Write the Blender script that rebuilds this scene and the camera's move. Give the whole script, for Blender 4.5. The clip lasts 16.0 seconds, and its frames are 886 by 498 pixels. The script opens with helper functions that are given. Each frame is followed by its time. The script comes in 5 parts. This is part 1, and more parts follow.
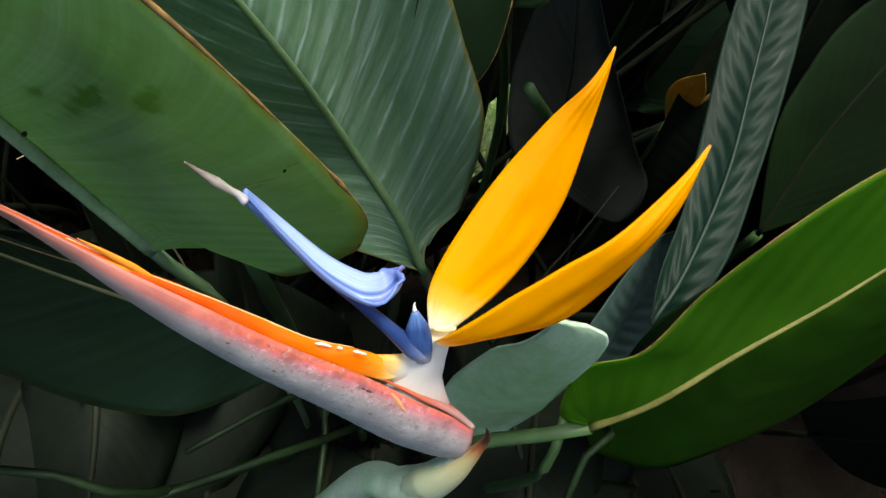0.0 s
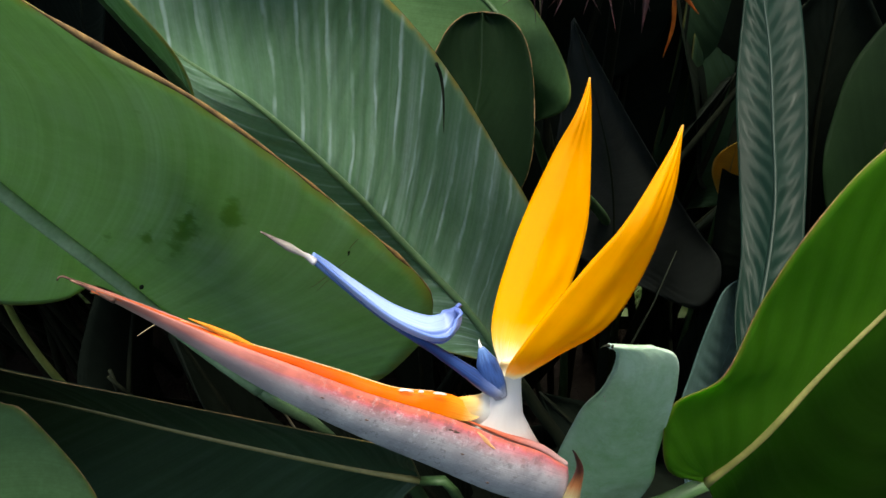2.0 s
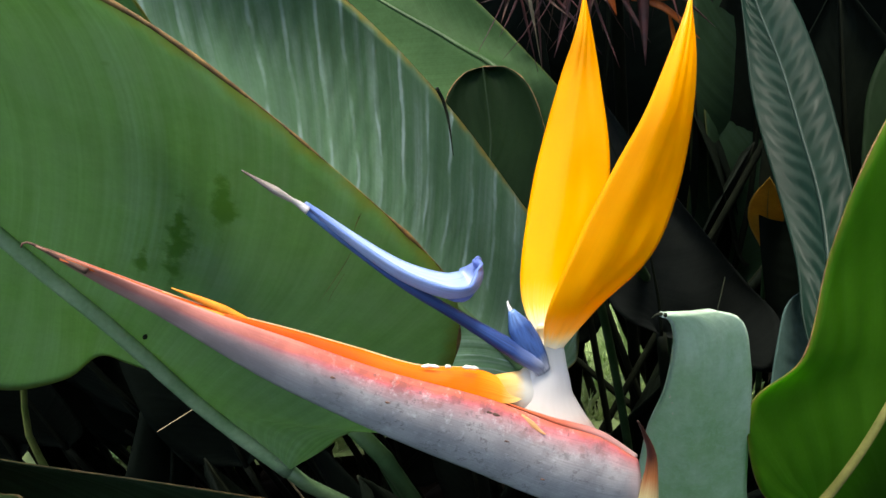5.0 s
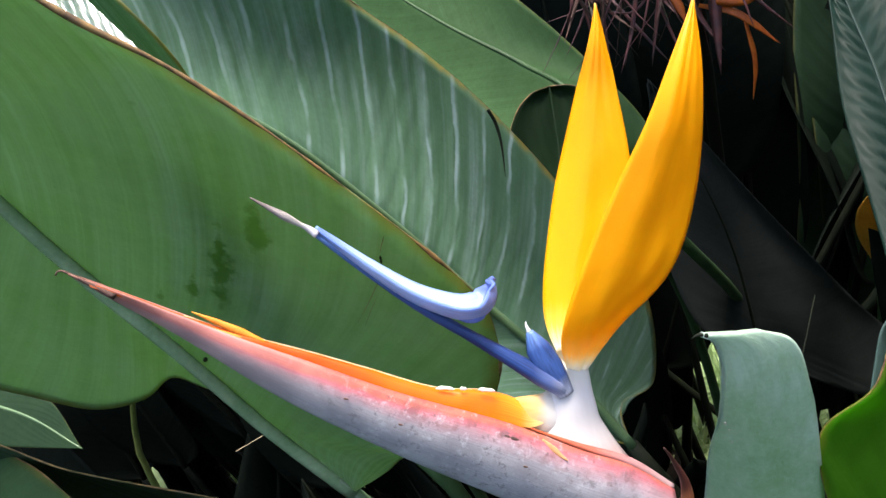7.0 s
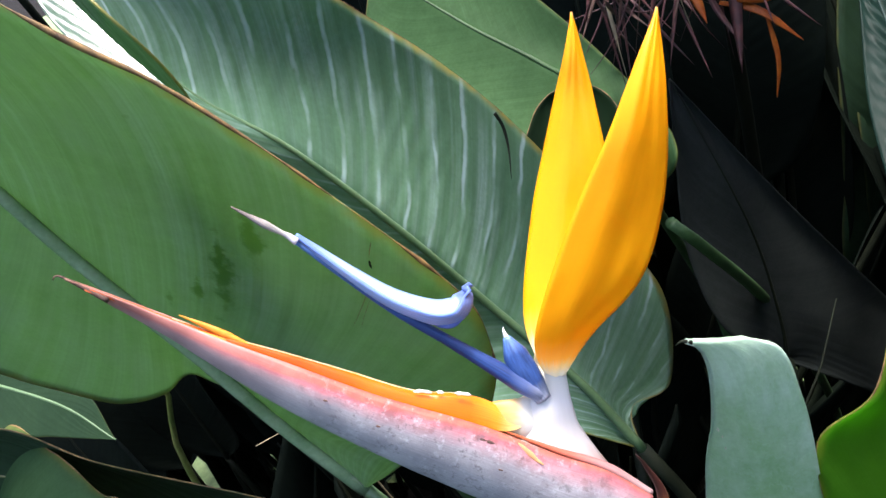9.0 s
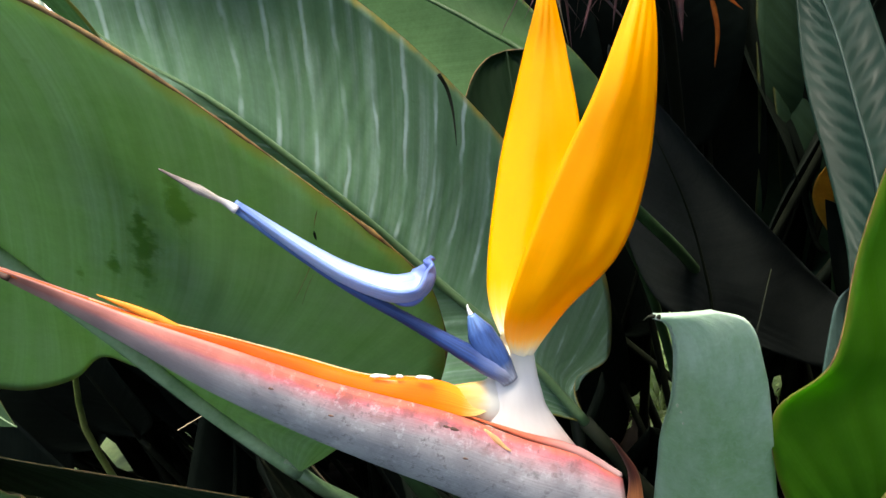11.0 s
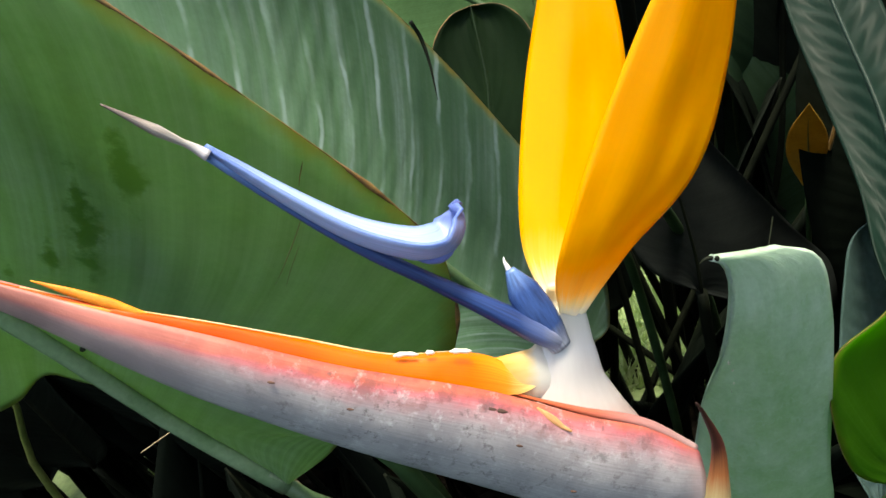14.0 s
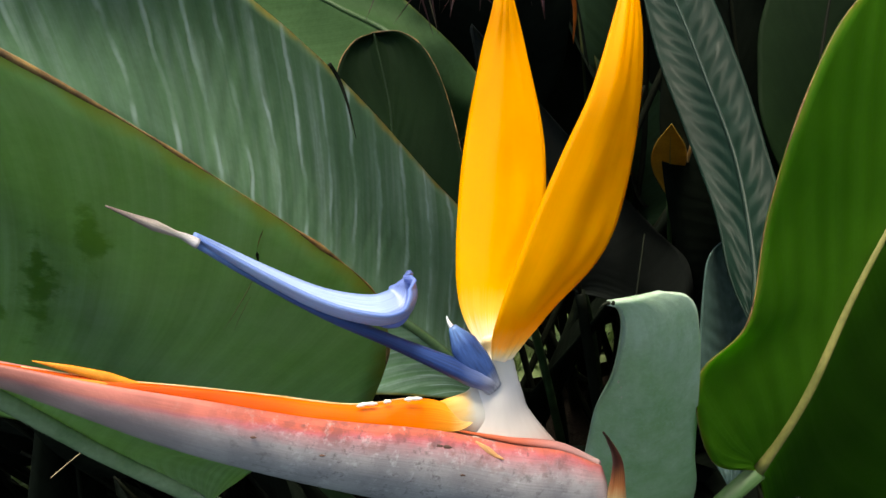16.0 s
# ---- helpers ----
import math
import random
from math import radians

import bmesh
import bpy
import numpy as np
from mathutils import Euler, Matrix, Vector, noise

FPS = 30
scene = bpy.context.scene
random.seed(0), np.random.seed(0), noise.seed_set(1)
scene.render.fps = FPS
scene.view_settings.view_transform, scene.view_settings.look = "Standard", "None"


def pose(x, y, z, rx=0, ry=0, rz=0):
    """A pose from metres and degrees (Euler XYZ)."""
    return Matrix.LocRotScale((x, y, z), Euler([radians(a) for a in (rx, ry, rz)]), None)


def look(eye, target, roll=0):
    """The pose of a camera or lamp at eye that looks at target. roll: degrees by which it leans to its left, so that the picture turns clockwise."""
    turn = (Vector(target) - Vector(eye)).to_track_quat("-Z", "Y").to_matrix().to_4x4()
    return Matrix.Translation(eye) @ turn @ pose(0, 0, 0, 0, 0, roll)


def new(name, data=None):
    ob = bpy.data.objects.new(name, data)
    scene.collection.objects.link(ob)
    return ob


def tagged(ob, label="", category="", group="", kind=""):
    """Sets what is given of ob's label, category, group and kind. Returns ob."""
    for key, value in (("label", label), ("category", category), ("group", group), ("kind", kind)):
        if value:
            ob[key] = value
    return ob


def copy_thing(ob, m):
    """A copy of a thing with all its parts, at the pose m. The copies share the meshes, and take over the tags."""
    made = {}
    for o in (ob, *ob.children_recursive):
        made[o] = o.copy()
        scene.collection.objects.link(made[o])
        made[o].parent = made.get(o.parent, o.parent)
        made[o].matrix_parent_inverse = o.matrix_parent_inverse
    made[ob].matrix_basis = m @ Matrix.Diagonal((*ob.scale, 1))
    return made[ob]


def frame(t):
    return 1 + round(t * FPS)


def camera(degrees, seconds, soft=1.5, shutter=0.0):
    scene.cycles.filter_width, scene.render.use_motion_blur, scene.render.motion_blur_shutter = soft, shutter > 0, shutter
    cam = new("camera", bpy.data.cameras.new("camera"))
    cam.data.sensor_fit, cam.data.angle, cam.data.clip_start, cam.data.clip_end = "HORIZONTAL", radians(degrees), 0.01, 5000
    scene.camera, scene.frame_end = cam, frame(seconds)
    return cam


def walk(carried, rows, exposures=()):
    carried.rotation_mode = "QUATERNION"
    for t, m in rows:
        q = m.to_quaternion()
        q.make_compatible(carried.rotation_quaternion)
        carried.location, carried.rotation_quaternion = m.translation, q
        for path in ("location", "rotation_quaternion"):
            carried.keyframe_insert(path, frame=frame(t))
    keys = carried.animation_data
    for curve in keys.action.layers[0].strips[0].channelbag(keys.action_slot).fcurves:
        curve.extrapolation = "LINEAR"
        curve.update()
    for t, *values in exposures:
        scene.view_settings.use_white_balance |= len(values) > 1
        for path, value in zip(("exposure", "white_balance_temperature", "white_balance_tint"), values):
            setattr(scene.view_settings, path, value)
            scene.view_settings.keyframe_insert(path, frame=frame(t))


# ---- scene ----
cam = camera(63.0, 16.0, 1.5)
PATH = [
    (0, (0.08868, 0.20997, 1.25368), (0.1773, 1.1718, -0.4976), 17.96),
    (0.5, (0.09362, 0.20259, 1.25869), (0.1442, 1.2777, -0.4270), 13.36),
    (1, (0.09666, 0.18995, 1.26791), (0.0442, 1.3729, -0.3439), 5.54),
    (1.5, (0.09944, 0.18002, 1.26941), (-0.0523, 1.4548, -0.2642), -1.25),
    (2, (0.10672, 0.16773, 1.25767), (-0.1183, 1.4675, -0.2457), -6.59),
    (2.5, (0.11287, 0.15726, 1.24802), (-0.1500, 1.4777, -0.2309), -9.31),
    (3, (0.11381, 0.15409, 1.23466), (-0.1724, 1.5015, -0.2154), -11.74),
    (3.5, (0.10998, 0.15084, 1.22726), (-0.1625, 1.5461, -0.1795), -11.43),
    (4, (0.10570, 0.14854, 1.22379), (-0.1881, 1.6055, -0.1145), -12.89),
    (4.2, (0.10035, 0.14684, 1.21681), (-0.1606, 1.6635, -0.0606), -13.16),
    (6.3, (0.12492, 0.14879, 1.19542), (-0.3491, 1.7500, 0.0949), -20.03),
    (6.5, (0.12537, 0.14960, 1.19448), (-0.3806, 1.7542, 0.1132), -20.16),
    (7, (0.13233, 0.14950, 1.19370), (-0.4669, 1.7425, 0.1434), -21.13),
    (7.5, (0.13442, 0.14730, 1.19045), (-0.5135, 1.7308, 0.1548), -21.75),
    (8, (0.13758, 0.14714, 1.18958), (-0.5561, 1.7287, 0.1808), -22.23),
    (8.5, (0.14773, 0.15110, 1.18985), (-0.6388, 1.7273, 0.2428), -24.68),
    (9, (0.15103, 0.15123, 1.19218), (-0.5748, 1.7132, 0.1756), -23.24),
    (9.5, (0.15794, 0.15248, 1.19158), (-0.5152, 1.7228, 0.1521), -22.13),
    (9.7, (0.15702, 0.15402, 1.19173), (-0.4842, 1.7216, 0.1280), -21.70),
    (12, (0.11761, 0.16981, 1.17586), (-0.3394, 1.7269, 0.0068), -19.92),
    (12.5, (0.11365, 0.17371, 1.16898), (-0.2998, 1.7317, -0.0149), -20.50),
    (13, (0.11179, 0.17868, 1.16298), (-0.3099, 1.7224, -0.0365), -21.60),
    (13.5, (0.11105, 0.18007, 1.16578), (-0.2910, 1.7276, -0.0358), -21.25),
    (14, (0.10958, 0.18173, 1.16375), (-0.2749, 1.7338, -0.0375), -21.84),
    (14.5, (0.11093, 0.18519, 1.16061), (-0.2628, 1.7347, -0.0474), -22.17),
    (15, (0.11236, 0.18342, 1.17086), (-0.1808, 1.6989, -0.1010), -20.47),
    (15.5, (0.10540, 0.17621, 1.18582), (-0.0562, 1.6987, -0.1010), -17.34),
    (16, (0.10128, 0.17603, 1.19586), (0.0391, 1.6727, -0.1293), -15.04),
]
EXPOSURES = [(0, 0.25, 6950, 2), (4, 0.46, 6950, 2), (6.5, 0.70, 6600, 10), (8.5, 1.00, 6250, 13), (9.5, 0.96, 6250, 13), (12, 0.60, 7350, 2), (14.5, 0.60, 7350, 2), (16, 0.28, 7450, 3)]
walk(cam, [(t, look(eye, target, roll)) for t, eye, target, roll in PATH], EXPOSURES)

# ---- light ----
SUN = Vector((0.08, 0.09, 0.99)).normalized()
world = bpy.data.worlds.new("sky")
scene.world = world
world.use_nodes = True
wn = world.node_tree.nodes
sky = wn.new("ShaderNodeTexSky")
sky.sky_type, sky.sun_disc = "NISHITA", False
sky.sun_elevation = math.asin(SUN.z)
sky.sun_rotation = math.atan2(SUN.x, SUN.y)
sky.dust_density = 4.0
wn["Background"].inputs["Strength"].default_value = 0.28
world.node_tree.links.new(sky.outputs[0], wn["Background"].inputs["Color"])
lamp = bpy.data.lights.new("sun", "SUN")
lamp.energy, lamp.angle, lamp.color = 5.1, radians(14), (1.0, 0.97, 0.90)
sun = new("sun", lamp)
sun.matrix_world = look(SUN * 3, (0, 0, 0))


# ---- materials ----
def material(name, rough=0.5, spec=0.5):
    m = bpy.data.materials.new(name)
    m.use_nodes = True
    nodes, links = m.node_tree.nodes, m.node_tree.links
    b = nodes["Principled BSDF"]
    b.inputs["Roughness"].default_value = rough
    b.inputs["Specular IOR Level"].default_value = spec
    return m, nodes, links, b


def math_node(nodes, links, op, a, b=None, c=None):
    n = nodes.new("ShaderNodeMath")
    n.operation = op
    for i, v in enumerate((a, b, c)):
        if v is None:
            continue
        if isinstance(v, (int, float)):
            n.inputs[i].default_value = v
        else:
            links.new(v, n.inputs[i])
    return n.outputs[0]


def noise_tex(nodes, links, scale, detail=4, vector=None, rough=0.55):
    n = nodes.new("ShaderNodeTexNoise")
    n.inputs["Scale"].default_value, n.inputs["Detail"].default_value, n.inputs["Roughness"].default_value = scale, detail, rough
    if vector is None:
        tc = nodes.new("ShaderNodeTexCoord")
        vector = tc.outputs["Object"]
    links.new(vector, n.inputs["Vector"])
    return n.outputs["Fac"]


def ramp(nodes, links, fac, stops):
    r = nodes.new("ShaderNodeValToRGB")
    e = r.color_ramp.elements
    while len(e) < len(stops):
        e.new(0.5)
    for el, (p, col) in zip(e, stops):
        el.position, el.color = p, (*col, 1) if len(col) == 3 else col
    links.new(fac, r.inputs["Fac"])
    return r.outputs["Color"]


def mix(nodes, links, fac, a, b, kind="MIX"):
    n = nodes.new("ShaderNodeMix")
    n.data_type, n.blend_type = "RGBA", kind
    for sock, v in ((n.inputs[0], fac), (n.inputs[6], a), (n.inputs[7], b)):
        if isinstance(v, (int, float)):
            sock.default_value = v
        elif isinstance(v, tuple):
            sock.default_value = (*v, 1)
        else:
            links.new(v, sock)
    return n.outputs[2]


def bump(nodes, links, b, height, strength, distance):
    n = nodes.new("ShaderNodeBump")
    n.inputs["Strength"].default_value, n.inputs["Distance"].default_value = strength, distance
    links.new(height, n.inputs["Height"])
    links.new(n.outputs[0], b.inputs["Normal"])


def see_through(m, nodes, links, b, colour, amount):
    """Lets light through a thin blade."""
    t = nodes.new("ShaderNodeBsdfTranslucent")
    mx = nodes.new("ShaderNodeMixShader")
    mx.inputs[0].default_value = amount
    if isinstance(colour, tuple):
        t.inputs["Color"].default_value = (*colour, 1)
    else:
        links.new(colour, t.inputs["Color"])
    links.new(b.outputs[0], mx.inputs[1])
    links.new(t.outputs[0], mx.inputs[2])
    links.new(mx.outputs[0], nodes["Material Output"].inputs["Surface"])


def leaf_material(name, dark, light, bloom=0.0, veins=420.0, slant=6.0, rough=0.42, through_light=0.25, relief=0.5, glow=(0.16, 0.34, 0.02), contrast=0.25, rim_amount=0.8, stains=(), spec=0.45, blotch=18.0, wax_sheen_colour=(0.28, 0.40, 0.43), film=0.0, slant_left=None, crest_sheen=0.0):
    """A waxy blade: lateral veins run out from the midrib; u is metres along it, v runs from -1 to 1 across."""
    m, nodes, links, b = material(name, rough, spec)
    tc = nodes.new("ShaderNodeTexCoord")
    sp = nodes.new("ShaderNodeSeparateXYZ")
    links.new(tc.outputs["UV"], sp.inputs[0])
    av = math_node(nodes, links, "ABSOLUTE", sp.outputs[1])
    big = noise_tex(nodes, links, blotch, 5)
    fine = noise_tex(nodes, links, 900, 3)
    lean = math_node(nodes, links, "MULTIPLY", av, -slant / veins * 6.283)
    if slant_left is not None:
        over = math_node(nodes, links, "MAXIMUM", sp.outputs[1], 0.0)
        back = math_node(nodes, links, "MINIMUM", sp.outputs[1], 0.0)
        lean = math_node(nodes, links, "MULTIPLY_ADD", back, slant_left / veins * 6.283, math_node(nodes, links, "MULTIPLY", over, -slant / veins * 6.283))
    along = math_node(nodes, links, "ADD", sp.outputs[0], lean)
    wob = math_node(nodes, links, "MULTIPLY_ADD", big, 0.012, along)
    lines = math_node(nodes, links, "SINE", math_node(nodes, links, "MULTIPLY", wob, veins))
    # broad and narrow streaks that follow the veins
    comb = nodes.new("ShaderNodeCombineXYZ")
    links.new(math_node(nodes, links, "MULTIPLY", along, 95.0), comb.inputs[0])
    links.new(math_node(nodes, links, "MULTIPLY", sp.outputs[1], 0.10), comb.inputs[1])
    streak = noise_tex(nodes, links, 1.6, 3, comb.outputs[0], 0.6)
    comb2 = nodes.new("ShaderNodeCombineXYZ")
    links.new(math_node(nodes, links, "MULTIPLY", along, 700.0), comb2.inputs[0])
    links.new(math_node(nodes, links, "MULTIPLY", sp.outputs[1], 1.2), comb2.inputs[1])
    hair = noise_tex(nodes, links, 1.0, 3, comb2.outputs[0], 0.6)
    base = ramp(nodes, links, big, [(0.3, dark), (0.7, light)])
    base = mix(nodes, links, math_node(nodes, links, "MULTIPLY_ADD", lines, contrast * 0.25, contrast * 0.25), base, tuple(min(1.0, c * 1.9 + 0.012) for c in light))
    mid = ramp(nodes, links, noise_tex(nodes, links, 85, 4), [(0.35, (0.86, 0.88, 0.86)), (0.65, (1.08, 1.06, 1.08))])
    base = mix(nodes, links, 0.8, base, mid, "MULTIPLY")
    grain = ramp(nodes, links, noise_tex(nodes, links, 420, 4, None, 0.7), [(0.35, (0.84, 0.86, 0.84)), (0.65, (1.10, 1.08, 1.10))])
    base = mix(nodes, links, 0.9, base, grain, "MULTIPLY")
    hairs = ramp(nodes, links, hair, [(0.35, (0.86, 0.86, 0.86)), (0.65, (1.06, 1.06, 1.06))])
    base = mix(nodes, links, 0.8, base, hairs, "MULTIPLY")
    # pale streaks: wax, and the sky's sheen along veins put into the colour
    if bloom:
        wax = math_node(nodes, links, "MULTIPLY", ramp(nodes, links, streak, [(0.44, (0, 0, 0)), (0.74, (1, 1, 1))]), ramp(nodes, links, noise_tex(nodes, links, 520, 4, None, 0.7), [(0.32, (0.55, 0.55, 0.55)), (0.6, (1, 1, 1))]))
        wax = math_node(nodes, links, "MULTIPLY", math_node(nodes, links, "MULTIPLY", wax, ramp(nodes, links, hair, [(0.30, (0.45, 0.45, 0.45)), (0.62, (1, 1, 1))])), bloom)
        wax = math_node(nodes, links, "MULTIPLY", wax, ramp(nodes, links, noise_tex(nodes, links, 22, 2), [(0.38, (0.15, 0.15, 0.15)), (0.60, (1, 1, 1))]))
        peak = math_node(nodes, links, "MULTIPLY", ramp(nodes, links, lines, [(0.86, (0, 0, 0)), (1.0, (0.75,) * 3)]), ramp(nodes, links, noise_tex(nodes, links, 30, 4), [(0.40, (0.05,) * 3), (0.62, (1, 1, 1))]))
        wax = math_node(nodes, links, "MAXIMUM", wax, math_node(nodes, links, "MULTIPLY", peak, crest_sheen))
        base = mix(nodes, links, wax, base, wax_sheen_colour)
    if film:
        haze = math_node(nodes, links, "MULTIPLY", ramp(nodes, links, noise_tex(nodes, links, 34, 5, None, 0.65), [(0.36, (0, 0, 0)), (0.68, (1, 1, 1))]), ramp(nodes, links, hair, [(0.25, (0.5, 0.5, 0.5)), (0.7, (1, 1, 1))]))
        base = mix(nodes, links, math_node(nodes, links, "MULTIPLY", haze, film), base, (0.30, 0.36, 0.31))
    # thin yellowed, then brown, band along the margin
    rim = math_node(nodes, links, "MULTIPLY_ADD", math_node(nodes, links, "SUBTRACT", noise_tex(nodes, links, 90, 5), 0.5), 0.10, av)
    base = mix(nodes, links, ramp(nodes, links, rim, [(0.962, (0, 0, 0)), (0.998, (rim_amount,) * 3)]), base, (0.26, 0.19, 0.022))
    for u0, v0, ru, rv in stains:
        du = math_node(nodes, links, "DIVIDE", math_node(nodes, links, "SUBTRACT", along, u0 - v0 * slant / veins * 6.283), ru)
        dv = math_node(nodes, links, "DIVIDE", math_node(nodes, links, "SUBTRACT", sp.outputs[1], v0), rv)
        dist = math_node(nodes, links, "SQRT", math_node(nodes, links, "ADD", math_node(nodes, links, "MULTIPLY", du, du), math_node(nodes, links, "MULTIPLY", dv, dv)))
        dist = math_node(nodes, links, "MULTIPLY_ADD", math_node(nodes, links, "SUBTRACT", noise_tex(nodes, links, 150, 6, None, 0.7), 0.5), 2.6, dist)
        base = mix(nodes, links, ramp(nodes, links, dist, [(0.35, (0.90,) * 3), (0.82, (0, 0, 0))]), base, (0.020, 0.085, 0.010))
    spots = ramp(nodes, links, noise_tex(nodes, links, 130, 2), [(0.74, (1, 1, 1)), (0.80, (0.45, 0.5, 0.35))])
    base = mix(nodes, links, 0.6, base, spots, "MULTIPLY")
    links.new(base, b.inputs["Base Color"])
    links.new(ramp(nodes, links, streak, [(0.3, (rough + 0.12,) * 3), (0.7, (rough - 0.08,) * 3)]), b.inputs["Roughness"])
    h = math_node(nodes, links, "ADD", math_node(nodes, links, "MULTIPLY", lines, 0.5), math_node(nodes, links, "MULTIPLY", streak, 1.6))
    h = math_node(nodes, links, "MULTIPLY_ADD", fine, 0.35, h)
    bump(nodes, links, b, h, relief, 0.0007)
    see_through(m, nodes, links, b, mix(nodes, links, 0.7, base, glow), through_light)
    return m


def plain_material(name, dark, light, scale=60, rough=0.5, through_light=0.0, spec=0.5, relief=0.3, stretch=None, distance=0.0006):
    m, nodes, links, b = material(name, rough, spec)
    vec = None
    if stretch:
        tc = nodes.new("ShaderNodeTexCoord")
        mp = nodes.new("ShaderNodeMapping")
        mp.inputs["Scale"].default_value = stretch
        links.new(tc.outputs["UV"], mp.inputs["Vector"])
        vec = mp.outputs[0]
    n1 = noise_tex(nodes, links, scale, 5, vec)
    n2 = noise_tex(nodes, links, scale * 9, 3, vec)
    col = ramp(nodes, links, n1, [(0.3, dark), (0.7, light)])
    col = mix(nodes, links, 0.5, col, ramp(nodes, links, n2, [(0.3, (0.75,) * 3), (0.7, (1.15,) * 3)]), "MULTIPLY")
    links.new(col, b.inputs["Base Color"])
    bump(nodes, links, b, math_node(nodes, links, "MULTIPLY_ADD", n2, 0.4, n1), relief, distance)
    if through_light:
        see_through(m, nodes, links, b, col, through_light)
    return m


M = {}
# half-shaded copy of the leaf green, darkened in the colour itself
M["leaf_mid"] = leaf_material("painted_half_shade_leaf", (0.026, 0.062, 0.022), (0.042, 0.090, 0.033), 0.0, 420, 5.0, 0.60, 0.15, 0.10, contrast=0.03, rim_amount=0.2, spec=0.08)
M["leaf_stained"] = leaf_material("stained_leaf", (0.094, 0.198, 0.066), (0.132, 0.260, 0.094), 0.50, 520, 10.8, 0.40, 0.42, 0.30, (0.42, 0.65, 0.22), 0.42, wax_sheen_colour=(0.40, 0.52, 0.42), film=0.38, slant_left=1.5, crest_sheen=0.12, stains=[(0.1610, 0.43, 0.0075, 0.17), (0.1555, 0.30, 0.004, 0.06), (0.1800, 0.67, 0.006, 0.10), (0.150, 0.16, 0.003, 0.05), (0.172, 0.50, 0.004, 0.12)])
# this leaf's vein sheen is mostly laid into its colour
M["leaf_wax"] = leaf_material("waxy_sheen_leaf", (0.068, 0.142, 0.078), (0.098, 0.190, 0.106), 0.46, 420, 4.0, 0.36, 0.30, 0.26, (0.28, 0.50, 0.24), 0.25, wax_sheen_colour=(0.50, 0.62, 0.66), crest_sheen=0.75)
M["leaf_bright"] = leaf_material("young_leaf", (0.032, 0.105, 0.004), (0.054, 0.155, 0.007), 0.0, 300, 5.0, 0.45, 0.56, 0.35, (0.26, 0.66, 0.005), 0.28, rim_amount=0.3, spec=0.25)
# shaded copies of the leaf green; the shade is in their colours
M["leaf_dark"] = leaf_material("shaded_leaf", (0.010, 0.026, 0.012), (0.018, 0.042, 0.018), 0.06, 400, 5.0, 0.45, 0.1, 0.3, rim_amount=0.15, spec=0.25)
M["leaf_shade"] = leaf_material("painted_green_shade_leaf", (0.0035, 0.0095, 0.0035), (0.007, 0.018, 0.006), 0.0, 400, 5.0, 0.6, 0.06, 0.2, rim_amount=0.0, spec=0.06, contrast=0.05)
# grey-black leaf, the gloom inside the clump put into its colour
M["leaf_gloom"] = leaf_material("painted_gloom_leaf", (0.013, 0.016, 0.015), (0.022, 0.026, 0.024), 0.0, 400, 5.0, 0.5, 0.04, 0.15, glow=(0.01, 0.02, 0.005), contrast=0.05, rim_amount=0.0, spec=0.15)
# duller shaded copy, its shade likewise in the colour
M["leaf_dull"] = leaf_material("painted_dull_shade_leaf", (0.008, 0.021, 0.010), (0.015, 0.034, 0.015), 0.0, 400, 5.0, 0.65, 0.08, 0.1, contrast=0.05, rim_amount=0.1, spec=0.08)
# near-black leaf: deep shade put into the base colour, dark even in sun
M["leaf_black"] = leaf_material("painted_deep_shade_leaf", (0.0036, 0.0058, 0.004), (0.0070, 0.0105, 0.007), 0.0, 400, 5.0, 0.6, 0.04, 0.2, glow=(0.01, 0.02, 0.005), contrast=0.08, rim_amount=0.0, spec=0.06)
# blue-green leaf, its base colour cut down to carry shade
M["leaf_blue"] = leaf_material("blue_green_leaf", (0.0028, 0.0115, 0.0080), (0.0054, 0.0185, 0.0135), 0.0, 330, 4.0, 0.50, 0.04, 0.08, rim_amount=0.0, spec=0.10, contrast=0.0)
M["leaf_teal"] = leaf_material("teal_young_leaf", (0.040, 0.078, 0.074), (0.068, 0.118, 0.110), 0.1, 330, 4.0, 0.45, 0.12, 0.15, rim_amount=0.0, spec=0.3, contrast=0.05)
M["glaucous"] = leaf_material("glaucous_leaf", (0.22, 0.36, 0.24), (0.50, 0.60, 0.54), 0.5, 90, 2.0, 0.36, 0.40, 0.12, (0.55, 0.74, 0.52), 0.25, rim_amount=0.0, blotch=48.0)
# midrib darkened to go with the shade put into leaf_blue
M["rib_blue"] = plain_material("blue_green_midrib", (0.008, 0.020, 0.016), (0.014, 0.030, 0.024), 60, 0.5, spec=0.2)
# brown litter with the clump's shade put into the colour
M["litter"] = plain_material("shade_dark_litter", (0.005, 0.004, 0.003), (0.013, 0.010, 0.007), 40, 0.8, spec=0.1)
M["rib"] = plain_material("midrib", (0.075, 0.135, 0.060), (0.115, 0.185, 0.090), 60, 0.42)
M["rib_yellow"] = plain_material("yellow_midrib", (0.15, 0.145, 0.045), (0.23, 0.20, 0.075), 60, 0.45)
M["rib_tan"] = plain_material("tan_midrib", (0.10, 0.105, 0.025), (0.20, 0.185, 0.055), 60, 0.5, spec=0.3)
M["rib_pale"] = plain_material("pale_midrib", (0.15, 0.25, 0.12), (0.26, 0.36, 0.21), 60, 0.26, spec=0.7)
M["stalk"] = plain_material("leaf_stalk", (0.025, 0.055, 0.018), (0.05, 0.10, 0.035), 40, 0.52, spec=0.3)
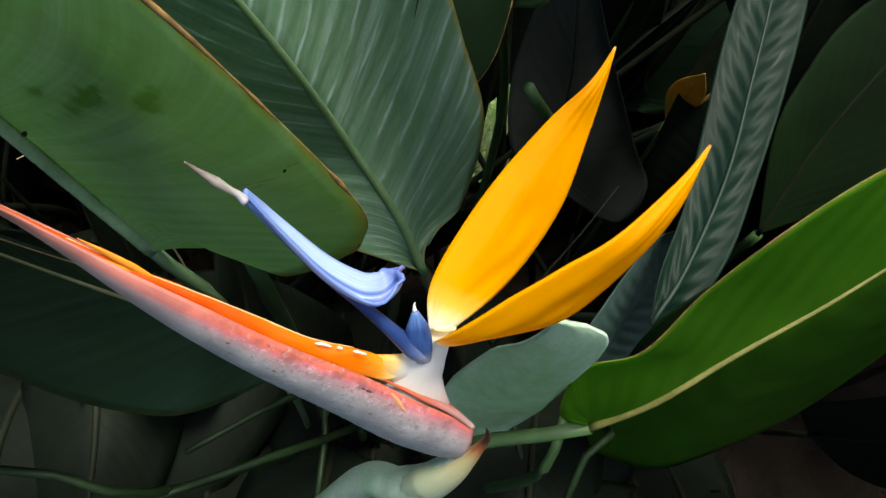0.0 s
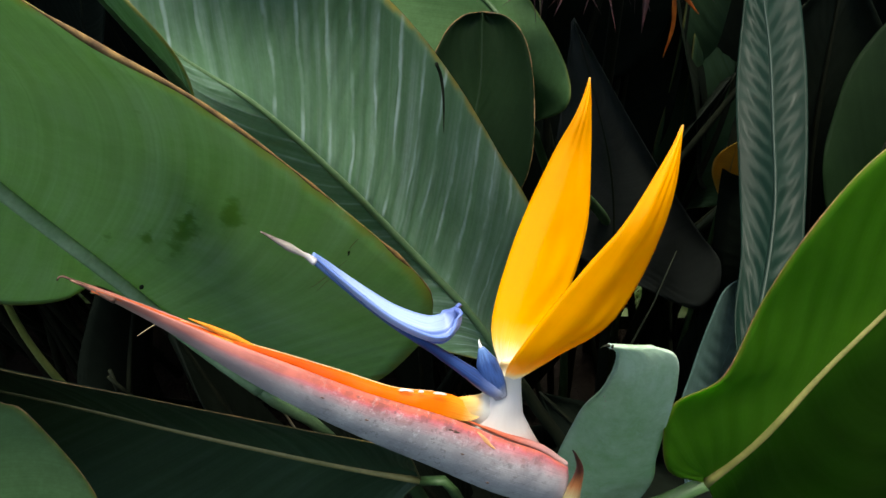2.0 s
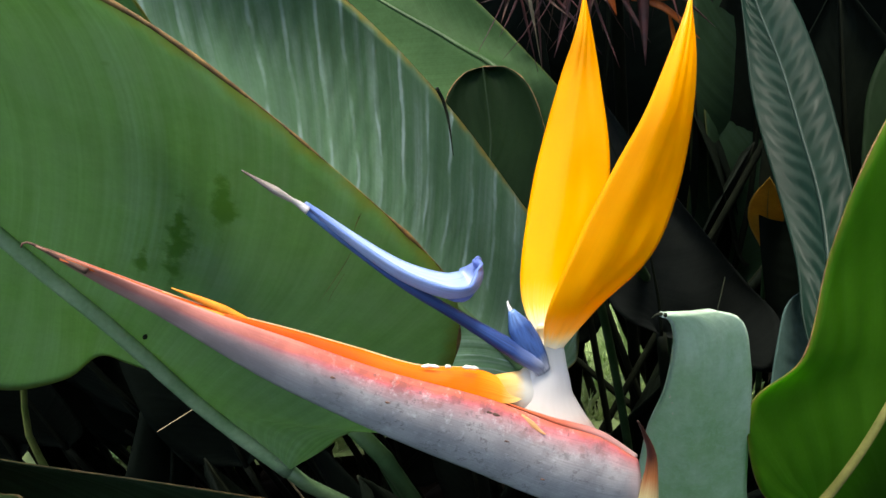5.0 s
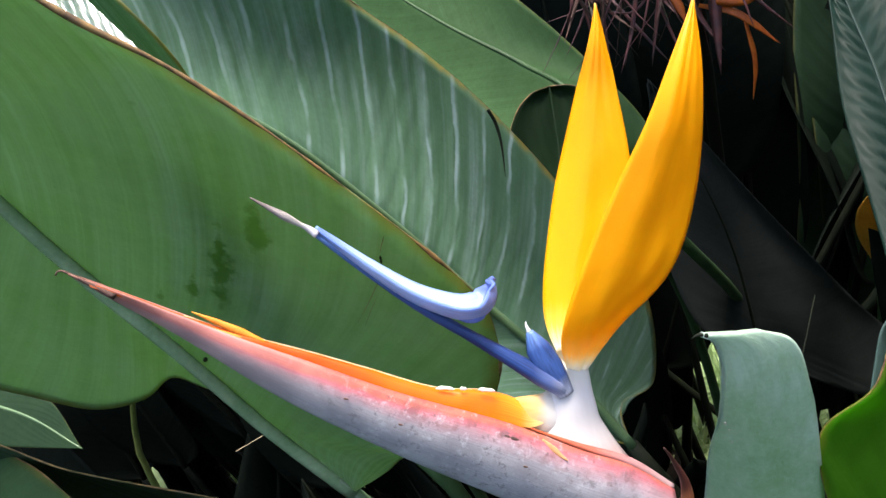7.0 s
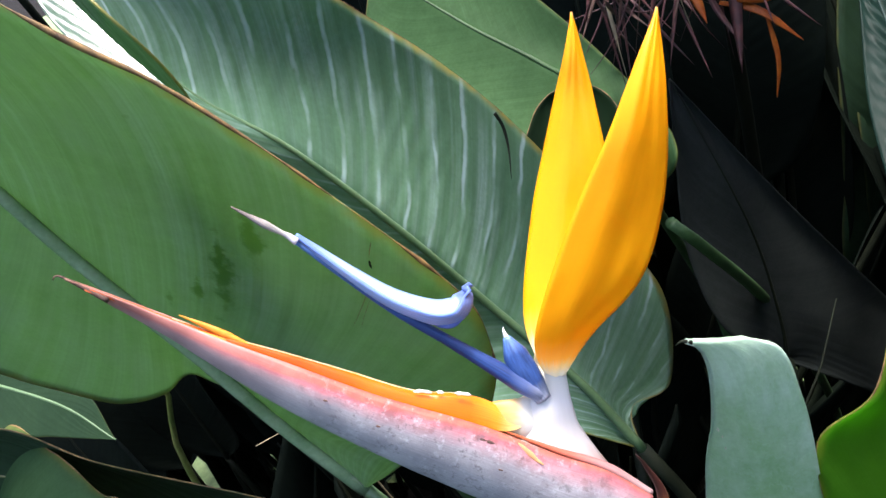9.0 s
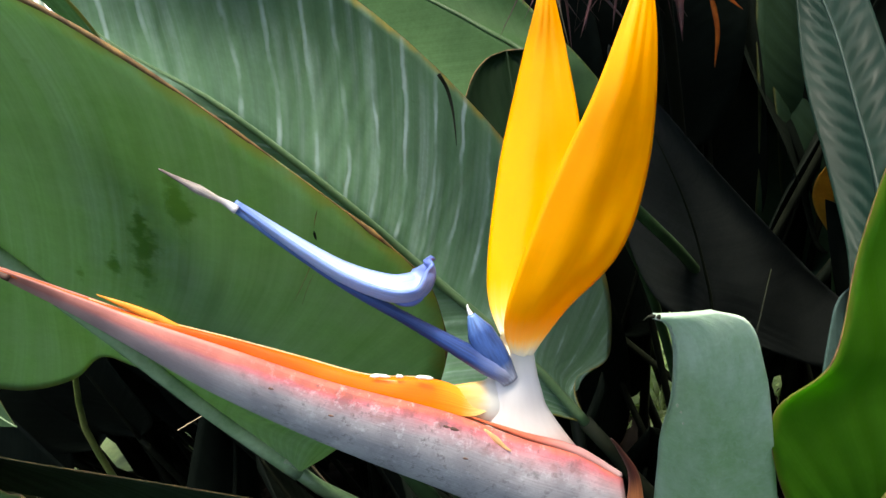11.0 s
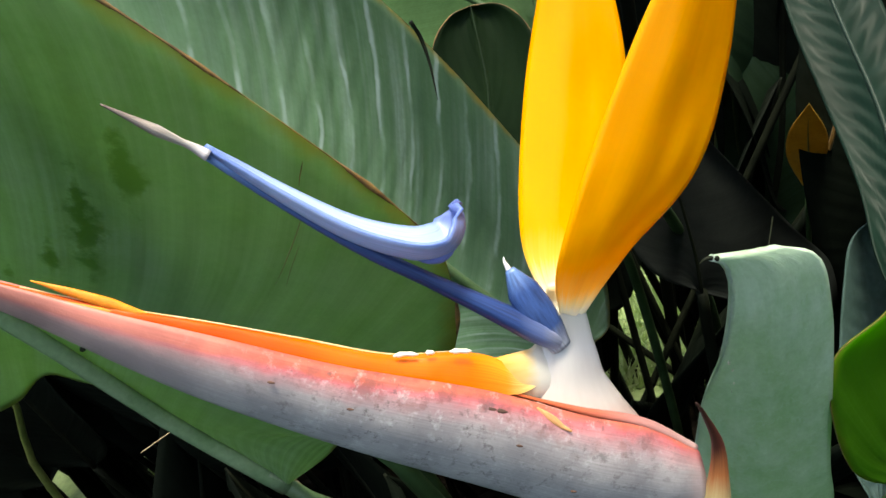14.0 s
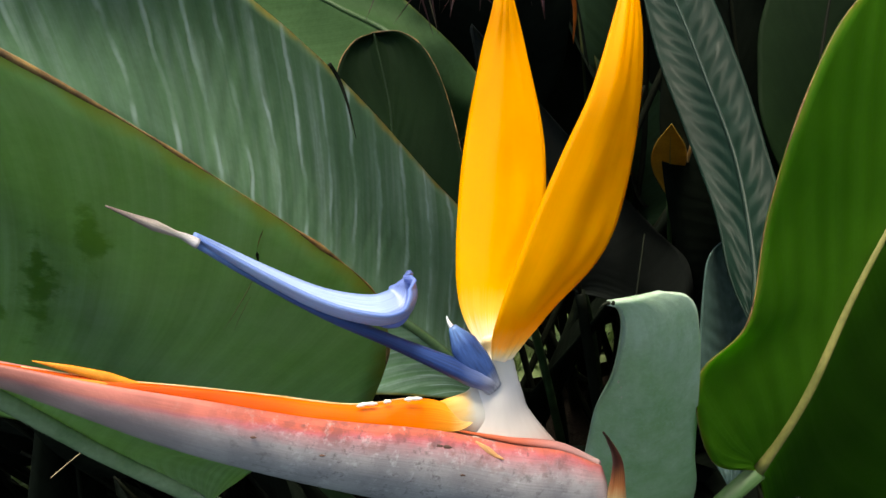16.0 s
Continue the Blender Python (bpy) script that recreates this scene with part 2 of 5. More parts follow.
# clump shade put into both stalk colours; the darker also fills dark marks
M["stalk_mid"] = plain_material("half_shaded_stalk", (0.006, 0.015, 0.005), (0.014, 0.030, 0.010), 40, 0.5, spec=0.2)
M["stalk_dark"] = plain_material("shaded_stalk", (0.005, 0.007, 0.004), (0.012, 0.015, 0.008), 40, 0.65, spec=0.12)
M["margin"] = plain_material("dry_leaf_margin", (0.07, 0.036, 0.014), (0.28, 0.165, 0.05), 220, 0.65)
M["dry"] = plain_material("dry_brown", (0.030, 0.014, 0.010), (0.10, 0.045, 0.030), 120, 0.75)
M["dry_pale"] = plain_material("dry_straw", (0.20, 0.15, 0.09), (0.38, 0.30, 0.19), 120, 0.7)
# soil made near-black: the shade under the plants is in its colour
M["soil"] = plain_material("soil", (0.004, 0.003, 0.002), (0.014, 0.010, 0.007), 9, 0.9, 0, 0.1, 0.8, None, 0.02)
M["lawn"] = plain_material("sunlit_foliage", (0.18, 0.28, 0.09), (0.36, 0.46, 0.20), 14, 0.6, 0.3)
M["grass"] = plain_material("grass_blades", (0.28, 0.42, 0.12), (0.66, 0.74, 0.46), 30, 0.5, 0.35)
M["gloss"] = leaf_material("glossy_leaf", (0.05, 0.09, 0.06), (0.08, 0.13, 0.09), 0.3, 420, 4.0, 0.20, 0.1, 0.3, rim_amount=0.1, spec=0.9)
M["maroon"] = plain_material("withered_maroon", (0.020, 0.006, 0.008), (0.085, 0.022, 0.022), 160, 0.6)
M["rust"] = plain_material("withered_orange", (0.34, 0.06, 0.008), (0.70, 0.17, 0.015), 120, 0.5, 0.25)
M["stem_light"] = plain_material("yellow_green_stem", (0.10, 0.14, 0.03), (0.20, 0.22, 0.06), 60, 0.45)
M["hedge"] = plain_material("hedge_leaves", (0.02, 0.05, 0.015), (0.05, 0.10, 0.03), 30, 0.5, 0.15)
M["yellow"] = plain_material("yellowed_leaf", (0.42, 0.24, 0.02), (0.60, 0.36, 0.05), 50, 0.5, 0.2)


# ---- shapes ----
def curve_through(pts, n):
    """n points evenly along a smooth curve through pts."""
    p = np.array(pts, float)
    q = np.vstack([2 * p[0] - p[1], p, 2 * p[-1] - p[-2]])
    out = []
    for i in range(1, len(q) - 2):
        t = np.linspace(0, 1, 24, endpoint=False)[:, None]
        a, b, c, d = q[i - 1], q[i], q[i + 1], q[i + 2]
        out.append(0.5 * (2 * b + (c - a) * t + (2 * a - 5 * b + 4 * c - d) * t**2 + (3 * b - a - 3 * c + d) * t**3))
    out = np.vstack(out + [p[-1:]])
    s = np.r_[0, np.cumsum(np.linalg.norm(np.diff(out, axis=0), axis=1))]
    k = np.linspace(0, s[-1], n)
    return np.stack([np.interp(k, s, out[:, j]) for j in range(out.shape[1])], 1)


def unit(v):
    return v / np.maximum(np.linalg.norm(v, axis=-1, keepdims=True), 1e-9)


def grid_mesh(name, pts, uv=None, closed=False, caps=False):
    n, m = pts.shape[:2]
    verts = pts.reshape(-1, 3).tolist()
    faces = []
    for i in range(n - 1):
        for j in range(m if closed else m - 1):
            k = (j + 1) % m
            faces.append((i * m + j, i * m + k, (i + 1) * m + k, (i + 1) * m + j))
    if caps and closed:
        faces.append(tuple(range(m))[::-1])
        faces.append(tuple((n - 1) * m + j for j in range(m)))
    me = bpy.data.meshes.new(name)
    me.from_pydata(verts, [], faces)
    if uv is not None:
        flat = uv.reshape(-1, 2)
        layer = me.uv_layers.new(name="UVMap")
        for lo in me.loops:
            layer.data[lo.index].uv = flat[lo.vertex_index]
    for f in me.polygons:
        f.use_smooth = True
    return me


def thing(name, base, label, category, group=""):
    ob = new(name)
    ob.empty_display_size = 0.01
    ob.location = base
    ob["base"] = [float(c) for c in base]
    return tagged(ob, label, category, group)


def part(name, me, mat, parent, label="", thick=0.0):
    """Links a mesh, made in world places, as one part of a thing or of a part."""
    base = Vector(parent["base"])
    me.transform(Matrix.Translation(-base))
    me.materials.append(mat)
    ob = new(name, me)
    ob.parent = parent
    if parent.type == "MESH":
        me.update()
    ob["base"] = list(base)
    if label:
        ob["label"] = label
    if thick:
        s = ob.modifiers.new("thickness", "SOLIDIFY")
        s.thickness, s.offset = thick, 0.0
    return ob


def tube(name, path, radii, sides=10, flat=1.0, up=(0, 0, 1), n=40, caps=True):
    """A round or flattened rod along a path; radii are spread evenly along it."""
    p = curve_through(path, n)
    r = np.interp(np.linspace(0, 1, n), np.linspace(0, 1, len(radii)), radii)
    t = unit(np.gradient(p, axis=0))
    side = unit(np.cross(t, np.array(up, float)))
    top = unit(np.cross(side, t))
    a = np.linspace(0, 2 * np.pi, sides, endpoint=False)
    ring = p[:, None] + r[:, None, None] * (np.cos(a)[None, :, None] * side[:, None] + flat * np.sin(a)[None, :, None] * top[:, None])
    s = np.linspace(0, 1, n)
    uv = np.stack(np.broadcast_arrays(s[:, None], (a / 6.2832)[None, :]), -1)
    return grid_mesh(name, ring, uv, True, caps)


def blade(name, rib, left, right, n=70, m=12, belly=0.0, ripple=0.0, waves=40.0, slant=1.2, wave_edge=0.0, belly_left=None, lag=1.0, ripple_left=1.0):
    """A leaf blade between a midrib and its two margins. belly: how far each half bulges along the normal; ripple: relief of the lateral veins; lag: over 1, the left margin sets out slowly from the base."""
    r, a, b = (curve_through(q, n) for q in (rib, left, right))
    steps = np.linspace(0, 1, n)
    a = np.stack([np.interp(steps ** lag, steps, a[:, k]) for k in range(3)], -1)
    v = np.linspace(-1, 1, 2 * m + 1)
    w = np.abs(v)[None, :, None]
    edge = np.where((v < 0)[None, :, None], a[:, None], b[:, None])
    p = r[:, None] * (1 - w) + edge * w
    nor = unit(np.cross(np.gradient(p, axis=0), np.gradient(p, axis=1)))
    s = np.r_[0, np.cumsum(np.linalg.norm(np.diff(r, axis=0), axis=1))]
    phase = (s / s[-1])[:, None] * waves - np.abs(v)[None] * slant
    phase = phase + np.array([[0.45 * noise.noise((u * 30, x * 1.5, waves)) for x in v] for u in s])
    lift = belly * np.sin(np.pi * np.abs(v))[None] + ripple * np.where(v < 0, ripple_left, 1.0)[None] * np.sin(2 * np.pi * phase) * np.sin(np.pi * np.clip(np.abs(v), 0.02, 1) ** 0.6)[None]
    if belly_left is not None:
        lift = lift + ((belly_left - belly) * np.sin(np.pi * np.abs(v)) * (v < 0))[None]
    lift = lift + wave_edge * (np.abs(v) ** 2)[None] * np.sin(s * 160 + 1.3 * np.sign(v)[None].T).T[:, :].reshape(len(v), n).T
    p = p + nor * lift[..., None]
    uv = np.stack(np.broadcast_arrays(s[:, None], v[None]), -1)
    return grid_mesh(name, p, uv)


edge_rng = random.Random(5)


def piece(ob, name):
    """The part of that name of a thing."""
    return next(c for c in ob.children if c.name.split(".")[0] == name)


def leaf(label, rib, left, right, mat, rib_mat, rib_r=(0.002, 0.004), stalk=None, stalk_r=(0.004, 0.006), margin=None, group="strelitzia leaves", stalk_mat="stalk", crust=1.0, rise=(0, 0, 0), **kw):
    """Rib, left and right run from the base of the blade to its tip."""
    if stalk:
        x, y, z = stalk[-1]
        stalk = [*stalk, (x + 0.02, y + 0.05, z * 0.55), (x + 0.03, y + 0.08, -0.03)]
        stalk_r = (*stalk_r, stalk_r[-1] * 1.4)
    base = stalk[-1] if stalk else rib[0]
    ob = thing("strelitzia_leaf", base, label, "leaf", group)
    flat = part("blade", blade("blade", rib, left, right, **kw), M[mat], ob, thick=0.0007)
    part("midrib", tube("midrib", (np.array(rib) + rise).tolist(), [rib_r[1], (rib_r[0] + rib_r[1]) / 2, rib_r[0], rib_r[0] * 0.5], 10), M[rib_mat], ob)
    if stalk:
        part("petiole", tube("petiole", [*stalk], stalk_r, 12), M[stalk_mat], ob)
    if margin:
        for side in margin:
            part("margin", tube("margin", {"left": left, "right": right}[side], [0.0001] * 4 + [edge_rng.uniform(0.00008, 0.0002) if k < 9 or edge_rng.random() < 0.3 else edge_rng.uniform(0.0002, 0.0005) * (crust if side == "right" else 1.0) for k in range(36)], 6, n=120), M["margin"], flat, "thin dry brown leaf margin")
    return ob


# ---- ground ----
g = 40
xs = np.linspace(-1, 1, g)
gx, gy = np.meshgrid(np.sign(xs) * np.abs(xs) ** 2.2 * 60, np.sign(xs) * np.abs(xs) ** 2.2 * 60, indexing="ij")
gz = np.array([[0.04 * noise.noise((x * 1.7, y * 1.7, 0)) for x, y in zip(a, b)] for a, b in zip(gx, gy)])
me = grid_mesh("ground", np.stack([gx, gy, gz], -1))
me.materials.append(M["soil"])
tagged(new("ground", me), "garden soil coloured near-black for the shade under the plants", "ground", kind="structure")

lawn = grid_mesh("lawn", np.stack(np.meshgrid(np.linspace(-14, 14, 40), np.linspace(1.04, 26, 40), [0.05], indexing="ij"), -1)[:, :, 0])
lawn.materials.append(M["lawn"])
tagged(new("lawn", lawn), "sunlit light green lawn behind the clump", "lawn", kind="structure")

gr = random.Random(11)
verts, faces = [], []
for i in range(9000):
    x, y, h = gr.uniform(-0.9, 1.1), 1.06 + gr.random() ** 1.6 * 1.6, gr.uniform(0.03, 0.11)
    a, w = gr.uniform(0, 6.3), gr.uniform(0.0025, 0.005)
    dx, dy, lx, ly = math.cos(a) * w, math.sin(a) * w, gr.gauss(0, 0.03), gr.gauss(0, 0.03)
    k = len(verts)
    verts += [(x - dx, y - dy, 0.048), (x + dx, y + dy, 0.048), (x + dx * 0.6 + lx * 0.4, y + dy * 0.6 + ly * 0.4, 0.05 + h * 0.6), (x + lx, y + ly, 0.05 + h)]
    faces += [(k, k + 1, k + 2), (k, k + 2, k + 3)]
me = bpy.data.meshes.new("grass")
me.from_pydata(verts, [], faces)
me.materials.append(M["grass"])
tagged(new("grass", me), "sunlit light green grass blades behind the clump", "grass", kind="stuff")

# ---- the large leaves ----
leaf_a = leaf("broad grey-green leaf with a dried brown margin beside the flower",
     [(-0.0290, 0.3500, 0.9360), (-0.0481, 0.3467, 0.9882), (-0.0545, 0.3359, 1.0456), (-0.0648, 0.3262, 1.1037), (-0.0644, 0.3125, 1.1624), (-0.0590, 0.2958, 1.2200), (-0.0500, 0.2764, 1.2763)],
     [(-0.0290, 0.3500, 0.9360), (-0.0440, 0.3490, 0.9700), (-0.0530, 0.3475, 1.0000), (-0.0690, 0.3470, 1.0160), (-0.0796, 0.3470, 1.0226), (-0.0980, 0.3450, 1.0140), (-0.1228, 0.3420, 1.0143), (-0.1427, 0.3380, 1.0295), (-0.1588, 0.3340, 1.0453), (-0.1850, 0.3332, 1.0704), (-0.1700, 0.3131, 1.1826), (-0.0500, 0.2764, 1.2763)],
     [(-0.0290, 0.3500, 0.9360), (-0.0190, 0.3500, 0.9400), (-0.0050, 0.3482, 0.9500), (0.0060, 0.3458, 0.9600), (0.0210, 0.3418, 0.9680), (0.0394, 0.3348, 0.9714), (0.0640, 0.3295, 1.0104), (0.0730, 0.3244, 1.0415), (0.0706, 0.3206, 1.0671), (0.0482, 0.3088, 1.1202), (0.0294, 0.3011, 1.1552), (0.0141, 0.2944, 1.1770), (0.0004, 0.2869, 1.2029), (-0.0132, 0.2778, 1.2442), (-0.0500, 0.2764, 1.2763)],
     "leaf_stained", "rib_pale", (0.0022, 0.0036), [(-0.0330, 0.3477, 0.9465), (-0.0290, 0.3481, 0.9358), (-0.0223, 0.3490, 0.9177), (0.0, 0.352, 0.86)], (0.0033, 0.0035, 0.0037, 0.0042), ["right", "left"], stalk_mat="rib", belly=-0.003, belly_left=0.0, lag=1.7, ripple_left=0.15, crust=2.0, rise=(-0.0002, -0.0020, -0.0005), ripple=0.00030, waves=30, slant=11, n=200, m=16)
leaf_b = leaf("large waxy green leaf with sheen painted along its pale lateral veins and a short split",
     [(0.0986, 0.3808, 0.9130), (0.0797, 0.3834, 0.9578), (0.0543, 0.3824, 1.0076), (0.0358, 0.3702, 1.0614), (0.0164, 0.3578, 1.1097), (-0.0028, 0.3472, 1.1435), (-0.0179, 0.3409, 1.1927)],
     [(0.0986, 0.3808, 0.9130), (0.0510, 0.3545, 0.9730), (0.0160, 0.3465, 0.9880), (-0.0080, 0.3425, 1.0330), (0.0030, 0.3350, 1.1050), (0.0147, 0.3250, 1.1466), (0.0120, 0.3150, 1.1779), (-0.0179, 0.3409, 1.1927)],
     [(0.0986, 0.3808, 0.9130), (0.0968, 0.3944, 0.9272), (0.1114, 0.4345, 0.9009), (0.1131, 0.4789, 0.9243), (0.0907, 0.4882, 0.9731), (0.0692, 0.4808, 1.0297), (0.0505, 0.4613, 1.0802), (0.0366, 0.4307, 1.1212), (0.0191, 0.3827, 1.1688), (-0.0179, 0.3409, 1.1927)],
     "leaf_wax", "rib", (0.0011, 0.0025), [(0.0986, 0.3808, 0.9130), (0.1170, 0.3790, 0.8660), (0.1400, 0.3750, 0.7900)], (0.0034, 0.0048, 0.006), ["right"], stalk_mat="stalk_dark", belly=0.003, ripple=0.00022, waves=46, slant=5, n=220, m=16)
leaf_c = leaf("bright green leaf lit from behind, tan midrib",
     [(0.1940, 0.3179, 0.9159), (0.2126, 0.3255, 0.9495), (0.2347, 0.3429, 0.9810), (0.2659, 0.3665, 1.0135), (0.2978, 0.3963, 1.0528), (0.3231, 0.4335, 1.1002)],
     [(0.1940, 0.3179, 0.9159), (0.1713, 0.3120, 0.9431), (0.1667, 0.3181, 0.9858), (0.1848, 0.3237, 1.0025), (0.1947, 0.3377, 1.0322), (0.2060, 0.3486, 1.0594), (0.2225, 0.3627, 1.0780), (0.2465, 0.3824, 1.0834), (0.2881, 0.4151, 1.1003), (0.3234, 0.4334, 1.1036)],
     [(0.1940, 0.3179, 0.9159), (0.2624, 0.3924, 0.6863), (0.3154, 0.4085, 0.5598), (0.4105, 0.4287, 0.4812), (0.4832, 0.4661, 0.4926), (0.5135, 0.4882, 0.5816), (0.5000, 0.4985, 0.7432), (0.4250, 0.4700, 0.9800), (0.3250, 0.4380, 1.0971)],
     "leaf_bright", "rib_tan", (0.0009, 0.0024), [(0.1940, 0.3179, 0.9159), (0.1700, 0.3126, 0.8951), (0.1400, 0.3093, 0.8496)], (0.0036, 0.005, 0.007), ["left"], belly=0.002, n=110, m=14)
# hidden leaf added to keep back light off the lower half of leaf_c
leaf("unseen dark leaf added behind the bright green leaf to block light",
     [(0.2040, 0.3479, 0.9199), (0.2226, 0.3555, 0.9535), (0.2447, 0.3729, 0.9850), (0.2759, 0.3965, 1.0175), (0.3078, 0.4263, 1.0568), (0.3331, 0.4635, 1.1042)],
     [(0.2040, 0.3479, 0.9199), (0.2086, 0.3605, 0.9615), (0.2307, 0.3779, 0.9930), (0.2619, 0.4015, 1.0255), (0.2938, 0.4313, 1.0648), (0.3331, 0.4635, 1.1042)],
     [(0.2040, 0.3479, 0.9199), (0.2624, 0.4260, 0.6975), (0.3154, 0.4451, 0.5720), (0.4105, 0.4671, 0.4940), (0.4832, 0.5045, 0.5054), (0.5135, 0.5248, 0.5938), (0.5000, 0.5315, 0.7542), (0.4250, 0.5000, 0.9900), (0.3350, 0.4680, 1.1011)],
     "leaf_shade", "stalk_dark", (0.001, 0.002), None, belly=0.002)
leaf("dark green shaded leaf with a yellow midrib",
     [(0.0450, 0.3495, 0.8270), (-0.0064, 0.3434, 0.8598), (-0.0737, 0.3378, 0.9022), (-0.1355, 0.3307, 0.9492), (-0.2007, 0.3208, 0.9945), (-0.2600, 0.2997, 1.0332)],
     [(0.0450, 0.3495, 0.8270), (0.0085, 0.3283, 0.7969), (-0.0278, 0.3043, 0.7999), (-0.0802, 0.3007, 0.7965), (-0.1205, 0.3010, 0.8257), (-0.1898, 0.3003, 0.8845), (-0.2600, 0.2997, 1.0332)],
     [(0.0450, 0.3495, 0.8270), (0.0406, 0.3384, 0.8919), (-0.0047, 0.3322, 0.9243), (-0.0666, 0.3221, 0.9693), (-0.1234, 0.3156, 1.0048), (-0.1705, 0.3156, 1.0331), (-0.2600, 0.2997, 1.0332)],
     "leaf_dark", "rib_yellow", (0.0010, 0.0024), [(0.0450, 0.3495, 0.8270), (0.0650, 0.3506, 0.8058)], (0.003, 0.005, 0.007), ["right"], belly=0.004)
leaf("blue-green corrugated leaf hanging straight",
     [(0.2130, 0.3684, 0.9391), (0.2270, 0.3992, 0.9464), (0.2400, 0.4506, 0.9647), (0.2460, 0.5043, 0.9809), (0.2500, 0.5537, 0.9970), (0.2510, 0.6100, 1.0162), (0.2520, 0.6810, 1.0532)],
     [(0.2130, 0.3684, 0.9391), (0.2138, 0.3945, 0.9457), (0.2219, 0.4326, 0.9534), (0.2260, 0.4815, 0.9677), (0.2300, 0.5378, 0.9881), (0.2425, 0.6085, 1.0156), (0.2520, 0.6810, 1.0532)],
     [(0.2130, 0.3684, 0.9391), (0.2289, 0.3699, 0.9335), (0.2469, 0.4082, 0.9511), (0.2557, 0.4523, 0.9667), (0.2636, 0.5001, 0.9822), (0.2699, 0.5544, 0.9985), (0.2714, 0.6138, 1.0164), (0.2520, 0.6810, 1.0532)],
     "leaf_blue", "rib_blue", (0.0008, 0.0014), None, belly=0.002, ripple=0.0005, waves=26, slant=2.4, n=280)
leaf("small blue-green young leaf standing upright",
     [(0.2018, 0.3473, 0.8416), (0.2118, 0.3778, 0.8679), (0.2208, 0.4012, 0.8939), (0.2278, 0.4193, 0.9140), (0.2358, 0.4353, 0.9318)],
     [(0.2018, 0.3473, 0.8416), (0.1938, 0.3707, 0.8676), (0.2018, 0.3942, 0.8936), (0.2108, 0.4142, 0.9159), (0.2188, 0.4263, 0.9293), (0.2358, 0.4353, 0.9318)],
     [(0.2018, 0.3473, 0.8416), (0.2258, 0.3707, 0.8676), (0.2348, 0.3888, 0.8876), (0.2378, 0.4042, 0.9047), (0.2388, 0.4182, 0.9203), (0.2358, 0.4353, 0.9318)],
     "leaf_teal", "leaf_teal", (0.0005, 0.001), [(0.2018, 0.3473, 0.8416), (0.2005, 0.3190, 0.7900)], (0.003, 0.006), None, belly=0.002, ripple=0.0005, waves=16, slant=0.8, n=120)
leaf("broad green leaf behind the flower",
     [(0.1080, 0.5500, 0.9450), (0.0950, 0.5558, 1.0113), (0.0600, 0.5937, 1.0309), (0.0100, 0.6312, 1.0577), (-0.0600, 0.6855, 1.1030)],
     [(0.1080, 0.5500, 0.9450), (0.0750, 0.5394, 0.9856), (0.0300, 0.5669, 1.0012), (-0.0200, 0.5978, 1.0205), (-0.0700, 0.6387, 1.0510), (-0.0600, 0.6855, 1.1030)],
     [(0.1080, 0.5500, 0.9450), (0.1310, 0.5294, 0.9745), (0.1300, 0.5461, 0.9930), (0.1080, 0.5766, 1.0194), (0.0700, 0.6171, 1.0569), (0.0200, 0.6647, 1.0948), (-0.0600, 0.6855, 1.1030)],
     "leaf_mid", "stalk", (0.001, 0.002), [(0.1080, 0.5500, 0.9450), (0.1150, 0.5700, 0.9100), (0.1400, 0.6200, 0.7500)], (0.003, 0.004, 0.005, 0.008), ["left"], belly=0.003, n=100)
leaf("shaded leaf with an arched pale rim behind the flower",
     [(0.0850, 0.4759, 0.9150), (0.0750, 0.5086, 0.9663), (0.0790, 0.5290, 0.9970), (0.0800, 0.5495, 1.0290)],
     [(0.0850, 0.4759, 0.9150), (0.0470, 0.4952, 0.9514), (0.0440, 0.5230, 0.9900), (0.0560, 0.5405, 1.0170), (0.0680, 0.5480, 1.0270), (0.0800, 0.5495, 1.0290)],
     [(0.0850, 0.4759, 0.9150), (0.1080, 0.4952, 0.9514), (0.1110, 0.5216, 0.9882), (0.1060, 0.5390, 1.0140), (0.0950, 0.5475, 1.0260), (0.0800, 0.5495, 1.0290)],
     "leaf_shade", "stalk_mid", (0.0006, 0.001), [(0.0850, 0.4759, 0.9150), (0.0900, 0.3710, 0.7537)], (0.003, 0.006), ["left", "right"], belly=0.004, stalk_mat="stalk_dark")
leaf("broad leaf deep in the shade, its gloom painted in",
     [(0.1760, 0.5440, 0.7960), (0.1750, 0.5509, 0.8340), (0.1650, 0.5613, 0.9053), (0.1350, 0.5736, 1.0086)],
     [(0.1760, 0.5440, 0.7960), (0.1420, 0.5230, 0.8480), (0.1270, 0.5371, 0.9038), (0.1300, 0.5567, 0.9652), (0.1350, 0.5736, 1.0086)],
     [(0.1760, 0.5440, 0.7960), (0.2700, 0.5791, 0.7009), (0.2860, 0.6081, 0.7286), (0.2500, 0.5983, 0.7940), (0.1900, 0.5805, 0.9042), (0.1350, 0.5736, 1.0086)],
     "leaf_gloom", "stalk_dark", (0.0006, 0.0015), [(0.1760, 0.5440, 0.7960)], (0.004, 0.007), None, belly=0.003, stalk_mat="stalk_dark")
